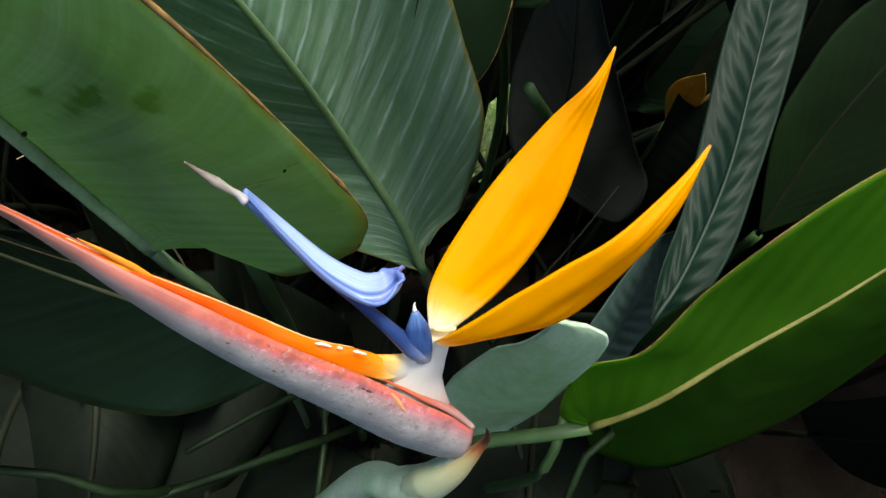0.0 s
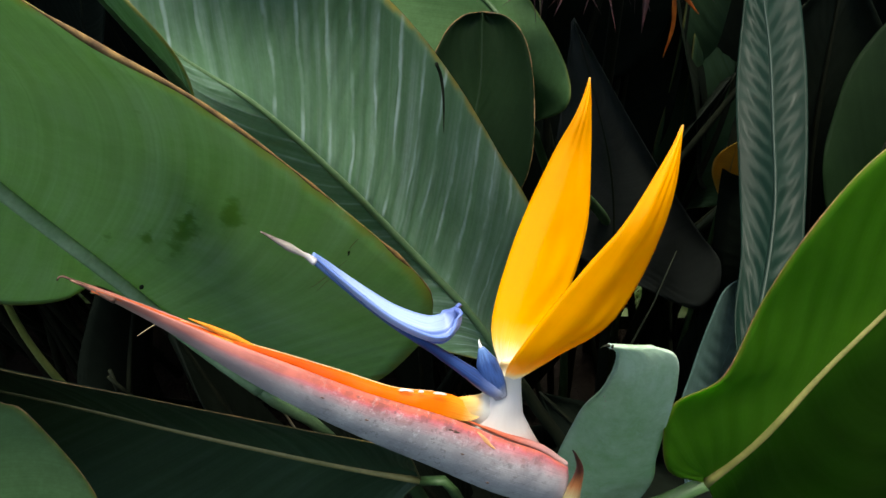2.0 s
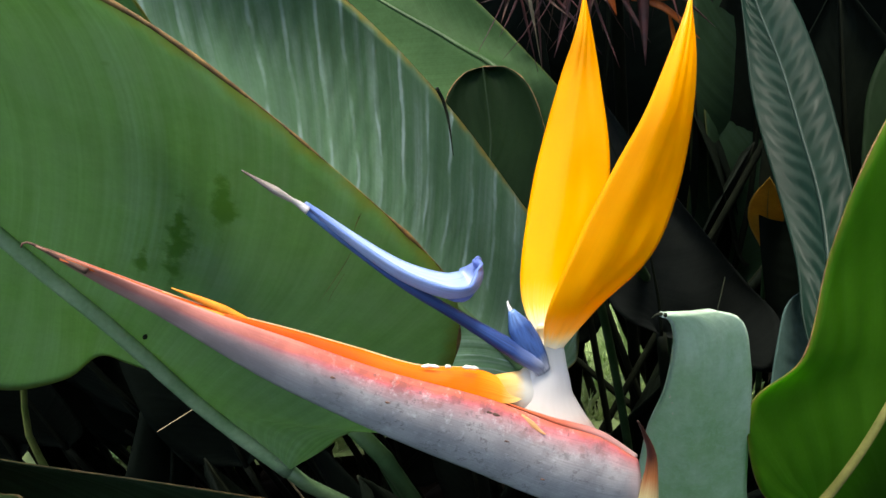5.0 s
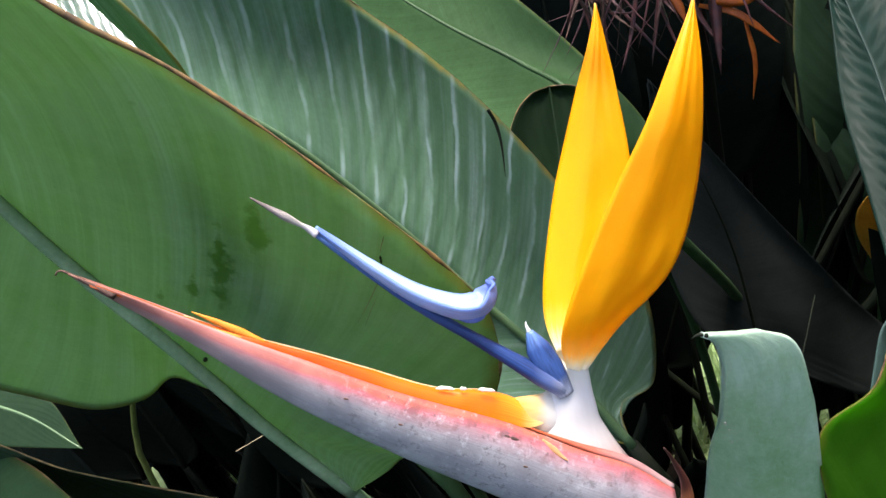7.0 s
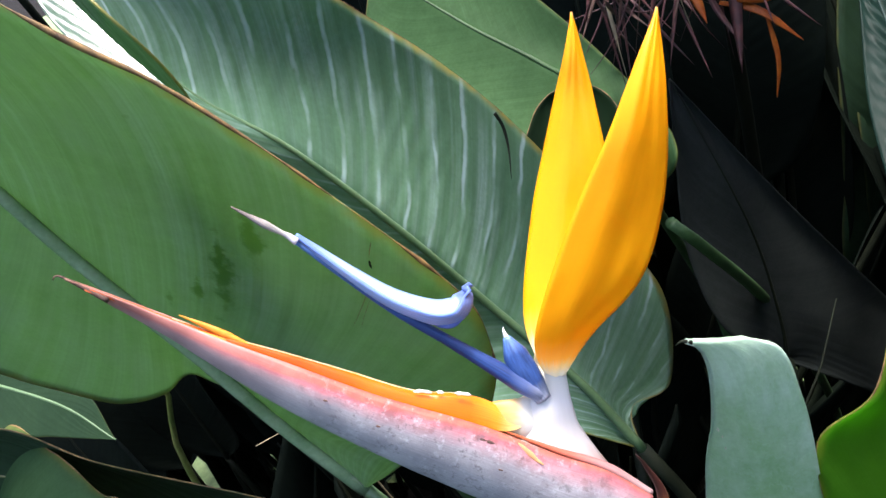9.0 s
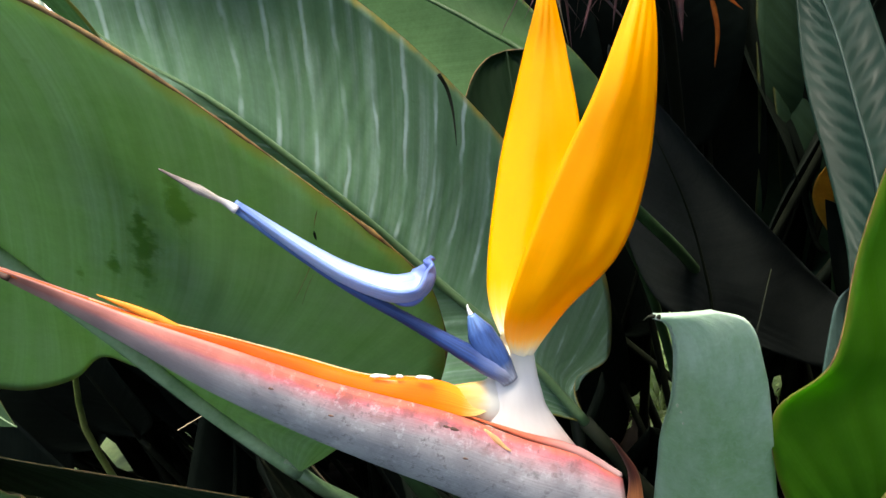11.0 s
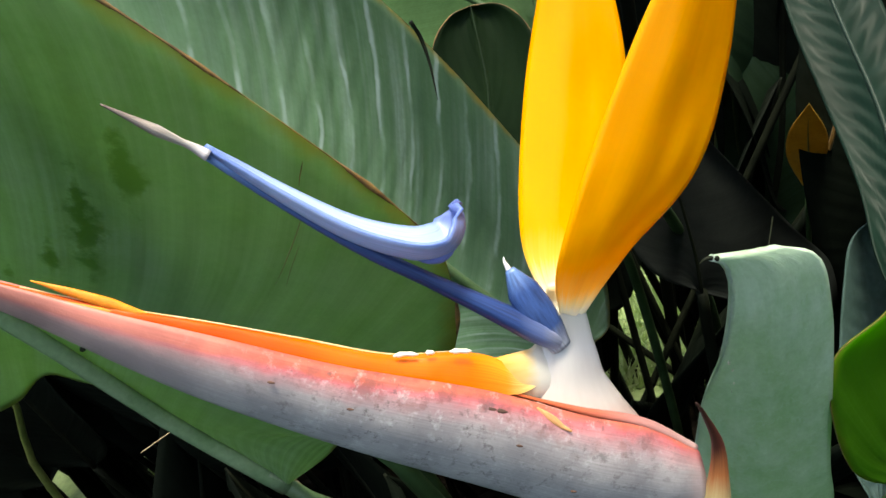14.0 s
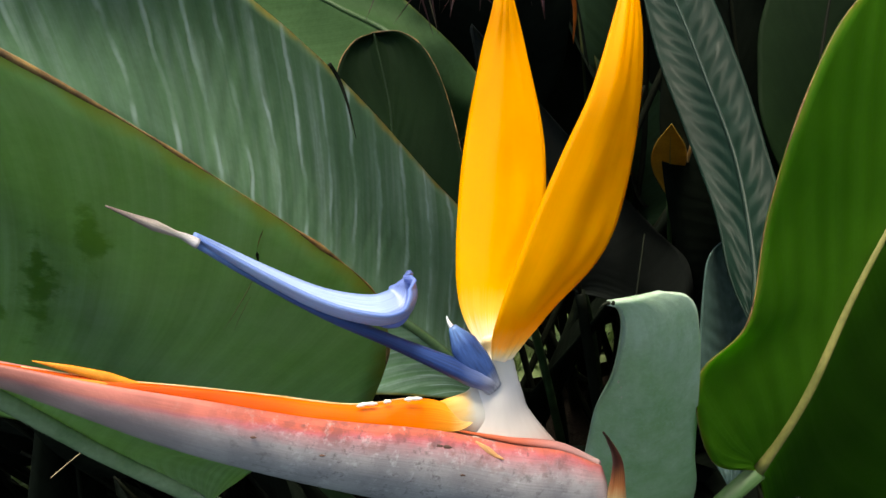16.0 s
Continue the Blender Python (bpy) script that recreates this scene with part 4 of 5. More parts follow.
def bloomed_material():
    """Green blade under a rubbed whitish bloom, with faint creases; u runs from the base to the top, v across."""
    m, nodes, links, b = material("bloomed_young_leaf", 0.36, 0.5)
    tc = nodes.new("ShaderNodeTexCoord")
    sp = nodes.new("ShaderNodeSeparateXYZ")
    links.new(tc.outputs["UV"], sp.inputs[0])
    green = ramp(nodes, links, noise_tex(nodes, links, 40, 5, None, 0.65), [(0.3, (0.22, 0.40, 0.17)), (0.7, (0.36, 0.54, 0.29))])
    mp = nodes.new("ShaderNodeMapping")
    mp.inputs["Scale"].default_value = (7, 1.4, 1)
    mp.inputs["Rotation"].default_value = (0, 0, 0.5)
    links.new(tc.outputs["UV"], mp.inputs["Vector"])
    rub = noise_tex(nodes, links, 1.4, 6, mp.outputs[0], 0.7)
    top = ramp(nodes, links, sp.outputs[0], [(0.60, (0.0, 0.0, 0.0)), (0.98, (0.16, 0.16, 0.16))])
    edge = math_node(nodes, links, "MULTIPLY", math_node(nodes, links, "POWER", math_node(nodes, links, "ABSOLUTE", sp.outputs[1]), 4.0), 0.10)
    wax = math_node(nodes, links, "ADD", math_node(nodes, links, "ADD", rub, top), edge)
    col = mix(nodes, links, ramp(nodes, links, wax, [(0.40, (0.08,) * 3), (0.80, (0.80,) * 3)]), green, (0.60, 0.72, 0.62))
    crease = math_node(nodes, links, "SINE", math_node(nodes, links, "MULTIPLY_ADD", sp.outputs[0], 150.0, math_node(nodes, links, "MULTIPLY", rub, 26.0)))
    col = mix(nodes, links, ramp(nodes, links, crease, [(0.90, (0, 0, 0)), (1.0, (0.22, 0.22, 0.22))]), col, (0.62, 0.74, 0.66))
    fine = noise_tex(nodes, links, 700, 3)
    col = mix(nodes, links, 0.6, col, ramp(nodes, links, fine, [(0.3, (0.86,) * 3), (0.7, (1.06,) * 3)]), "MULTIPLY")
    links.new(col, b.inputs["Base Color"])
    bump(nodes, links, b, math_node(nodes, links, "MULTIPLY_ADD", crease, 0.15, rub), 0.22, 0.0010)
    see_through(m, nodes, links, b, mix(nodes, links, 0.5, col, (0.34, 0.60, 0.26)), 0.32)
    return m


M["young"] = bloomed_material()
part("blade", young_blade, M["young"], young, thick=0.0014)
part("margin", tube("margin", [(0.1458, 0.3136, 0.8380), (0.1238, 0.3273, 0.8862), (0.1308, 0.3241, 0.9634), (0.1378, 0.3157, 1.0033), (0.1403, 0.3115, 1.0285), (0.1393, 0.3102, 1.0405), (0.1358, 0.3089, 1.0450)], [0.0009, 0.0008, 0.0007, 0.0009], 8, n=60), M["glaucous"], piece(young, "blade"), "rolled pale margin")
part("tip", tube("tip", [(0.1373, 0.3089, 1.0443), (0.1348, 0.3085, 1.0454), (0.1328, 0.3079, 1.0446)], [0.0007, 0.0005, 0.0001], 8, n=10), M["stalk_dark"], piece(young, "blade"), "small dry brown hooked tip")
part("petiole", tube("petiole", [(0.1493, 0.3136, 0.8380), (0.148, 0.33, 0.70), (0.150, 0.35, 0.35), (0.150, 0.36, -0.03)], [0.004, 0.008, 0.009, 0.010], 12), M["stalk"], young)

# blue arrow-shaped petals: a shaft, a trough with two upturned lobes, a short ear, a dry white spike
part("petal_shaft", tube("petal_shaft", [(0.1003, 0.2848, 1.0518), (0.0990, 0.2822, 1.0572), (0.0960, 0.2820, 1.0613), (0.0895, 0.2835, 1.0672), (0.0800, 0.2852, 1.0762), (0.0690, 0.2862, 1.0880), (0.0580, 0.2875, 1.1022), (0.0503, 0.2882, 1.1130)],
                         [0.0016, 0.0027, 0.0020, 0.0015, 0.0014, 0.0013, 0.0011, 0.0007], 12, 0.9, FACE), M["blue"], flower, "deep blue petal shaft")
n, m = 50, 6
p = curve_through([(0.0503, 0.2890, 1.1142), (0.0610, 0.2866, 1.1008), (0.0697, 0.2845, 1.0922), (0.0785, 0.2838, 1.0862), (0.0836, 0.2855, 1.0838), (0.0862, 0.2880, 1.0840), (0.0876, 0.2905, 1.0862), (0.0872, 0.2918, 1.0885)], n)
t = unit(np.gradient(p, axis=0))
s = np.linspace(0, 1, n)
up = unit(np.cross(t, FACE[None]) * -1)
up = np.where((up[:, 2] < 0)[:, None], -up, up)
h = np.interp(s, [0, 0.1, 0.5, 0.8, 0.92, 1], [0.0008, 0.0014, 0.0034, 0.0050, 0.0044, 0.0016])
a = np.linspace(-1, 1, 2 * m + 1)
pts = p[:, None] + FACE * (h[:, None] * a[None])[..., None] + up[:, None] * (h[:, None] * (np.where(a > 0, 0.78 * np.abs(a) ** 1.5, 1.12 * np.abs(a) ** 1.2) - 0.32)[None])[..., None]
part("petal_trough", grid_mesh("petal_trough", pts, np.stack(np.broadcast_arrays(s[:, None], a[None]), -1)), M["blue_pale"], flower, "pale blue folded petal with upturned lobes", thick=0.0007)
part("petal_lobe", tube("petal_lobe", [(0.0785, 0.2826, 1.0858), (0.0820, 0.2832, 1.0839), (0.0847, 0.2846, 1.0836), (0.0866, 0.2872, 1.0852)], [0.0003, 0.0011, 0.0015, 0.0012, 0.0004], 12, 0.4, FACE, n=24), M["blue_lobe"], flower, "rounded lavender lobe under the petal tip")
part("petal_ear", tube("petal_ear", [(0.1000, 0.2815, 1.0555), (0.0980, 0.2830, 1.0620), (0.0958, 0.2855, 1.0680), (0.0940, 0.2885, 1.0725)], [0.0022, 0.0032, 0.0036, 0.0033, 0.0010], 12, 0.5, FACE, n=24), M["blue_ear"], flower, "short blue ear-shaped petal")
part("ear_point", tube("ear_point", [(0.0938, 0.2890, 1.0718), (0.0933, 0.2900, 1.0735), (0.0934, 0.2905, 1.0742)], [0.0007, 0.0004, 0.0001], 6, n=8), M["ear_white"], piece(flower, "petal_ear"), "tiny white point")
part("petal_spike", tube("petal_spike", [(0.0410, 0.2846, 1.1282), (0.0440, 0.2853, 1.1240), (0.0480, 0.2866, 1.1181), (0.0497, 0.2873, 1.1155), (0.0512, 0.2873, 1.1133)], [0.0002, 0.0007, 0.0013, 0.0008, 0.0012], 8, 0.8, n=30), M["white_spike"], piece(flower, "petal_shaft"), "dry whitish petal spike")

# stalk and hooked second bract
part("peduncle", tube("peduncle", [(0.1190, 0.2715, 1.0150), (0.1200, 0.2680, 1.0090), (0.1190, 0.2653, 1.0010), (0.1150, 0.2626, 0.9860), (0.1060, 0.2622, 0.9661), (0.0900, 0.2642, 0.9414), (0.0600, 0.2462, 0.8392)], [0.0020, 0.0066, 0.0078, 0.0070, 0.0062, 0.0060, 0.0065, 0.008, 0.009], 14, 1.0, FACE, n=70), M["glaucous"], flower, "pale grey-green flower stalk")
part("hooked_bract", tube("hooked_bract", [(0.1222, 0.2687, 1.0473), (0.1235, 0.2693, 1.0423), (0.1254, 0.2698, 1.0310), (0.1240, 0.2678, 1.0189), (0.1212, 0.2650, 1.0060), (0.1168, 0.2630, 0.9920), (0.1115, 0.2618, 0.9770)],
                          [0.0002, 0.0009, 0.0020, 0.0036, 0.0058, 0.0079, 0.0074], 16, 0.85, FACE, n=50),
     petal_material("hook", [(0.0, (0.03, 0.012, 0.010)), (0.22, (0.09, 0.025, 0.018)), (0.33, (0.40, 0.14, 0.05)), (0.42, (0.50, 0.40, 0.20)), (0.65, (0.42, 0.44, 0.28)), (1.0, (0.28, 0.36, 0.26))], 0.45, 0.1), flower, "small sheathing bract with a dry brown point")

# wet gloss and small damage on the bloom
M["flake"] = plain_material("torn_flake", (0.66, 0.32, 0.12), (0.74, 0.42, 0.20), 60, 0.3, 0.3)
# water drawn near-white, so the glint of the drops is in the colour
M["wet"] = plain_material("water", (0.80, 0.72, 0.62), (0.92, 0.88, 0.80), 300, 0.08, 0.0, 1.0, 0.05)
for q in ([(0.0700, 0.2742, 1.0702), (0.0722, 0.2747, 1.0696), (0.0745, 0.2749, 1.0685)], [(0.0800, 0.2757, 1.0668), (0.0820, 0.2760, 1.0660), (0.0840, 0.2762, 1.0651)], [(0.0757, 0.2752, 1.0683), (0.0766, 0.2753, 1.0680), (0.0774, 0.2754, 1.0676)]):
    part("water_drop", tube("water_drop", q, [0.0001, 0.0006, 0.0004, 0.0005, 0.0001], 8, 0.45, FACE, n=14), M["wet"], piece(flower, "orange_bract"), "wet drop with its white glint painted in")
part("flake", tube("flake", [(0.0930, 0.2716, 1.0508), (0.0952, 0.2705, 1.0482), (0.0968, 0.2697, 1.0462), (0.0984, 0.2690, 1.0450)], [0.0002, 0.0006, 0.0008, 0.0005, 0.0002], 8, 0.30, FACE, n=16), M["flake"], piece(flower, "spathe"), "torn orange flake")
for q in ((0.0849, 0.2697, 1.0552), (0.0865, 0.2697, 1.0541), (0.0609, 0.2690, 1.0702), (0.0501, 0.2666, 1.0777), (0.0617, 0.2651, 1.0683), (0.0886, 0.2649, 1.0490), (0.0960, 0.2620, 1.0355)):
    r = 0.0012 if q[2] in (1.0552, 1.0541) else 0.0006
    part("brown_spot", tube("brown_spot", [(q[0] - r, q[1], q[2] + r * 0.6), q, (q[0] + r, q[1], q[2] - r * 0.5)], [0.0001, r * 0.5, r * 0.4, 0.0001], 8, 0.7, FACE, n=10), M["dry"], piece(flower, "spathe"), "small brown bruise")

# small damage on the leaves
for name, mat, label, q, w in (
        ("slit", "margin", "narrow brown slit", [(0.0556, 0.3130, 1.0939), (0.0530, 0.3140, 1.0900), (0.0514, 0.3146, 1.0872)], 0.00014),
        ("slit", "stalk_dark", "small dark hole in the slit", [(0.0512, 0.3144, 1.0866), (0.0505, 0.3150, 1.0845), (0.0500, 0.3156, 1.0826)], 0.00040),
        ("scratch", "rib_yellow", "dry tan scratch", [(0.0490, 0.3160, 1.0800), (0.0430, 0.3178, 1.0722), (0.0345, 0.3200, 1.0622), (0.0300, 0.3212, 1.0572)], 0.00016),
        ("scratch", "rib_yellow", "faint tan scratch", [(0.0425, 0.3184, 1.0690), (0.0370, 0.3198, 1.0622), (0.0325, 0.3210, 1.0560)], 0.00010)):
    part(name, tube(name, q, [0.00004, w, w, w * 0.8, 0.00004], 6, n=20), M[mat], piece(leaf_a, "blade"), label)
part("scar", tube("scar", [(-0.0440, 0.3320, 1.0428), (-0.0434, 0.3318, 1.0423), (-0.0428, 0.3318, 1.0418)], [0.0005, 0.0013, 0.0005], 6, n=6), M["stalk_dark"], piece(leaf_a, "blade"), "black dot")
part("split", tube("split", [(0.0664, 0.4387, 1.0704), (0.0680, 0.4385, 1.0634), (0.0691, 0.4321, 1.0557), (0.0697, 0.4190, 1.0472)], [0.0009, 0.0007, 0.0004, 0.0001], 6, n=20), M["stalk_dark"], piece(leaf_b, "blade"), "dark split running in from the margin")
part("scar", tube("scar", [(0.2256, 0.3610, 1.0405), (0.2268, 0.3618, 1.0404), (0.2280, 0.3632, 1.0400)], [0.0003, 0.0008, 0.0003], 6, n=8), M["margin"], piece(leaf_c, "blade"), "dry pale scar")
for q, r in (((0.1387, 0.3140, 1.0010), 0.0007), ((0.1395, 0.3141, 0.9975), 0.0005), ((0.1404, 0.3142, 0.9950), 0.0008), ((0.1397, 0.3148, 0.9910), 0.0005), ((0.1391, 0.3155, 0.9870), 0.0006), ((0.1415, 0.3138, 0.9920), 0.0004), ((0.1575, 0.3080, 1.0050), 0.0004)):
    part("water_drop", tube("water_drop", [(q[0], q[1], q[2] - r * 1.6), q, (q[0], q[1], q[2] + r * 1.6)], [r * 0.2, r, r * 0.2], 7, n=8), M["wet"], piece(young, "blade"), "white water fleck")

# glossy leaf that catches the sun between the two broad leaves
leaf("glossy wrinkled leaf shining white in the sun",
     [(-0.1321, 0.5129, 1.0849), (-0.1600, 0.5274, 1.1162), (-0.1894, 0.5462, 1.1510), (-0.2312, 0.5860, 1.2068)],
     [(-0.1321, 0.5129, 1.0849), (-0.1554, 0.4986, 1.0980), (-0.1882, 0.5175, 1.1357), (-0.2196, 0.5431, 1.1755), (-0.2312, 0.5860, 1.2068)],
     [(-0.1321, 0.5129, 1.0849), (-0.1449, 0.5371, 1.1080), (-0.1728, 0.5618, 1.1444), (-0.2066, 0.5943, 1.1897), (-0.2312, 0.5860, 1.2068)],
     "gloss", "rib", (0.0006, 0.001), [(-0.1321, 0.5129, 1.0849), (-0.120, 0.57, 0.90)], (0.003, 0.006), None, belly=0.001, ripple=0.0004, waves=4, slant=7)

# withered bloom hanging behind
dead = thing("withered_flower", (0.185, 0.86, -0.03), "withered bloom with maroon shreds and a few orange petals", "flower")
part("peduncle", tube("peduncle", [(0.185, 0.86, -0.03), (0.190, 0.84, 0.50), (0.180, 0.72, 0.98), (0.165, 0.585, 1.075)], [0.009, 0.008, 0.006, 0.005], 10, n=30), M["stalk_dark"], dead)
part("old_spathe", tube("old_spathe", [(0.205, 0.590, 1.060), (0.175, 0.580, 1.078), (0.140, 0.565, 1.082), (0.108, 0.560, 1.072)], [0.004, 0.008, 0.007, 0.001], 12, 0.6, n=24), M["dry_pale"], dead, "dry straw-coloured spathe")
wr = random.Random(21)
for i in range(70):
    x = wr.uniform(0.103, 0.150) if i % 3 else wr.uniform(0.160, 0.208)
    y, z = 0.568 + wr.uniform(-0.02, 0.025), 1.072 + wr.uniform(-0.012, 0.010)
    drop = wr.uniform(0.012, 0.06)
    dx = wr.gauss(0, 0.024)
    q = [(x, y, z), (x + dx * 0.4, y - 0.004, z - drop * 0.4), (x + dx, y + wr.uniform(-0.02, 0.01), z - drop + abs(dx) * wr.uniform(0, 0.8))]
    w = wr.uniform(0.0006, 0.0016) if i % 6 else wr.uniform(0.002, 0.0034)
    part("shred", tube("shred", q, [w, w * 1.2, w * 0.7, 0.0001], 5, 0.4, n=9), M["maroon" if wr.random() < 0.75 else "dry_pale" if wr.random() < 0.3 else "dry"], dead)
for q, w in (([(0.170, 0.575, 1.058), (0.185, 0.565, 1.050), (0.206, 0.560, 1.050)], 0.0075), ([(0.168, 0.572, 1.046), (0.186, 0.562, 1.040), (0.206, 0.560, 1.018)], 0.0022), ([(0.152, 0.572, 1.066), (0.157, 0.566, 1.052), (0.160, 0.562, 1.040)], 0.0030), ([(0.190, 0.566, 1.035), (0.193, 0.562, 1.010), (0.190, 0.560, 0.988)], 0.0016)):
    part("withered_petal", tube("withered_petal", q, [w * 0.5, w, w * 0.8, 0.0002], 8, 0.25, FACE, n=16), M["rust"], dead, "withered orange petal")

# yellowed leaf, dry twigs and thin stalks among the shade
leaf("small yellowed leaf hanging in the shade",
     [(0.2840, 0.652, 0.770), (0.2800, 0.640, 0.810), (0.2720, 0.620, 0.850), (0.2663, 0.603, 0.884)],
     [(0.2840, 0.652, 0.770), (0.2670, 0.645, 0.812), (0.2610, 0.625, 0.850), (0.2663, 0.603, 0.884)],
     [(0.2840, 0.652, 0.770), (0.2910, 0.640, 0.806), (0.2840, 0.618, 0.846), (0.2663, 0.603, 0.884)],
     "yellow", "rib_yellow", (0.0005, 0.001), [(0.2840, 0.652, 0.770), (0.290, 0.66, 0.62)], (0.002, 0.004), None, n=30, m=6)


def thin_stalk(path, radii, mat, label):
    ob = thing("thin_stalk", path[0], label, "stalk")
    part("stalk", tube("stalk", path, radii, 9, n=30), M[mat], ob)


thin_stalk([(0.27, 0.92, -0.03), (0.24, 0.80, 0.42), (0.1820, 0.5969, 0.7804), (0.1340, 0.4571, 0.9763), (0.1270, 0.4550, 0.9870)], [0.008, 0.006, 0.0044, 0.0040, 0.0030], "stalk", "smooth green stalk crossing behind the sepals")
thin_stalk([(0.044, 0.4477, -0.03), (0.034, 0.4177, 0.4865), (0.0140, 0.3677, 0.8846), (0.0040, 0.3600, 0.9480)], [0.008, 0.007, 0.006, 0.0042], "stalk", "green stalk behind the spathe")
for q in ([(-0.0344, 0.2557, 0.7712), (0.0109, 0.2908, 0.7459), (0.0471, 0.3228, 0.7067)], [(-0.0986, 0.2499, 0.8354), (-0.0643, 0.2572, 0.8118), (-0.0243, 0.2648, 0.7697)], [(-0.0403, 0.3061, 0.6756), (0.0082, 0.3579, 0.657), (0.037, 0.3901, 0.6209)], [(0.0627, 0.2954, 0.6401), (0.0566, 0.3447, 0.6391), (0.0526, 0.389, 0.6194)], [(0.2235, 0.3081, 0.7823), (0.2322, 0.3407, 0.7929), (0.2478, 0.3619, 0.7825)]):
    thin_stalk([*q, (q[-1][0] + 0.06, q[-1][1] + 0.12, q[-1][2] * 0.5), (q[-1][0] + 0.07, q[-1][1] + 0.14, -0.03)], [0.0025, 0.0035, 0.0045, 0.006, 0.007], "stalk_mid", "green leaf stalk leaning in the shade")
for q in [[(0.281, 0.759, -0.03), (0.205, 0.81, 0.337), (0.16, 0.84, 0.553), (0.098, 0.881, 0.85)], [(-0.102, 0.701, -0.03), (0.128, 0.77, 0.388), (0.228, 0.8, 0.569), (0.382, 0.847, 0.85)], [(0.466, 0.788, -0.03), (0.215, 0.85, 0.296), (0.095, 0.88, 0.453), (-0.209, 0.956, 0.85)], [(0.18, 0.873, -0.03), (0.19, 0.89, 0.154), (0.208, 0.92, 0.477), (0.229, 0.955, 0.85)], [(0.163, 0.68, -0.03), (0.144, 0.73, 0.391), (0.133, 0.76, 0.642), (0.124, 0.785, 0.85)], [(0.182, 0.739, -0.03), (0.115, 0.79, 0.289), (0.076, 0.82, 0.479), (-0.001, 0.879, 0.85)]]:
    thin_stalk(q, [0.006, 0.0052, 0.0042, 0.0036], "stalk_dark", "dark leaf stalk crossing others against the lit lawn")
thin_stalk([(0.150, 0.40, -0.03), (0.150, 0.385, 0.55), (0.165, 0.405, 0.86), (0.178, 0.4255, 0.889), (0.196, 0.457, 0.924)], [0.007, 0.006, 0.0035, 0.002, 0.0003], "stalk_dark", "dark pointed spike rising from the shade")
thin_stalk([(-0.36, 0.54, -0.03), (-0.345, 0.50, 0.60), (-0.3317, 0.50, 0.7855), (-0.2942, 0.50, 0.8689), (-0.285, 0.50, 0.90)], [0.007, 0.006, 0.0045, 0.0035, 0.002], "stem_light", "yellow-green stem in the shade")
thin_stalk([(-0.06, 0.46, -0.03), (-0.075, 0.44, 0.60), (-0.092, 0.42, 0.90), (-0.0995, 0.3967, 0.9235), (-0.1044, 0.3762, 0.9399)], [0.005, 0.004, 0.0012, 0.0009, 0.0002], "dry_pale", "thin dry pointed twig")
thin_stalk([(0.31, 0.66, -0.03), (0.30, 0.65, 0.55), (0.292, 0.64, 0.80), (0.300, 0.615, 0.868)], [0.005, 0.004, 0.003, 0.0015], "dry_pale", "pale dry twig beside the yellowed leaf")

# ---- what closes the place behind: stalks, thicket, and a canopy added for shade ----
rng = random.Random(7)


def thicket_leaf(label, width, length, mat, stalk_len):
    """An upright leaf on its stalk, standing at the origin; its blade faces -y."""
    ob = thing("strelitzia_leaf", (0, 0, 0), label, "leaf", "background leaves")
    z0, z1 = stalk_len, stalk_len + length
    bend = rng.uniform(0.02, 0.10)
    rib = [(0, 0, z0), (0.005, bend * 0.1, z0 + length * 0.33), (0.0, bend * 0.4, z0 + length * 0.66), (0.01, bend, z1)]
    left = [(0, 0, z0), (-width * 0.8, -0.01, z0 + length * 0.12), (-width, -0.015, z0 + length * 0.4), (-width * 0.75, bend * 0.5, z0 + length * 0.75), (0.01, bend, z1)]
    right = [(0, 0, z0), (width * 0.8, -0.01, z0 + length * 0.12), (width, -0.015, z0 + length * 0.4), (width * 0.75, bend * 0.5, z0 + length * 0.75), (0.01, bend, z1)]
    part("blade", blade("blade", rib, left, right, n=30, m=6, belly=0.006, wave_edge=0.0), M[mat], ob, thick=0.0008)
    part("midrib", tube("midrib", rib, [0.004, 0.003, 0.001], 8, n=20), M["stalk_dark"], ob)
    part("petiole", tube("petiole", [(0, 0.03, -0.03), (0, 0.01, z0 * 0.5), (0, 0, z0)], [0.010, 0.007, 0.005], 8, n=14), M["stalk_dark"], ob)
    return ob


kinds = [thicket_leaf("leaf at the back of the clump, deep shade in its colour", 0.075, 0.42, "leaf_black", 0.55),
         thicket_leaf("leaf at the back of the clump, deep shade in its colour", 0.060, 0.36, "leaf_black", 0.42),
         thicket_leaf("leaf at the back of the clump, deep shade in its colour", 0.085, 0.46, "leaf_black", 0.70)]
places = []
for i in range(95):
    x, y = rng.uniform(-1.15, 1.25), rng.uniform(0.86, 1.12)
    if 0.05 < x < 0.31:
        continue
    places.append((x, y))
for i in range(44):
    x = rng.uniform(-1.2, 1.3)
    if not 0.05 < x < 0.31:
        places.append((x, rng.uniform(1.08, 1.17)))
for i in range(30):
    places.append((rng.uniform(-1.1, -0.25), rng.uniform(0.60, 0.9)))
for i in range(16):
    places.append((rng.uniform(0.42, 1.1), rng.uniform(0.60, 0.9)))
tall = len(places)
for x in (-0.04, 0.0, 0.03, 0.055, 0.075, 0.115, 0.165, 0.245, 0.29, 0.31, 0.33, 0.36, 0.39):
    places.append((x, rng.uniform(0.92, 1.14)))
places = [(x - 0.10 if -0.01 < x < 0.06 and y < 0.92 else x, y) for x, y in places]
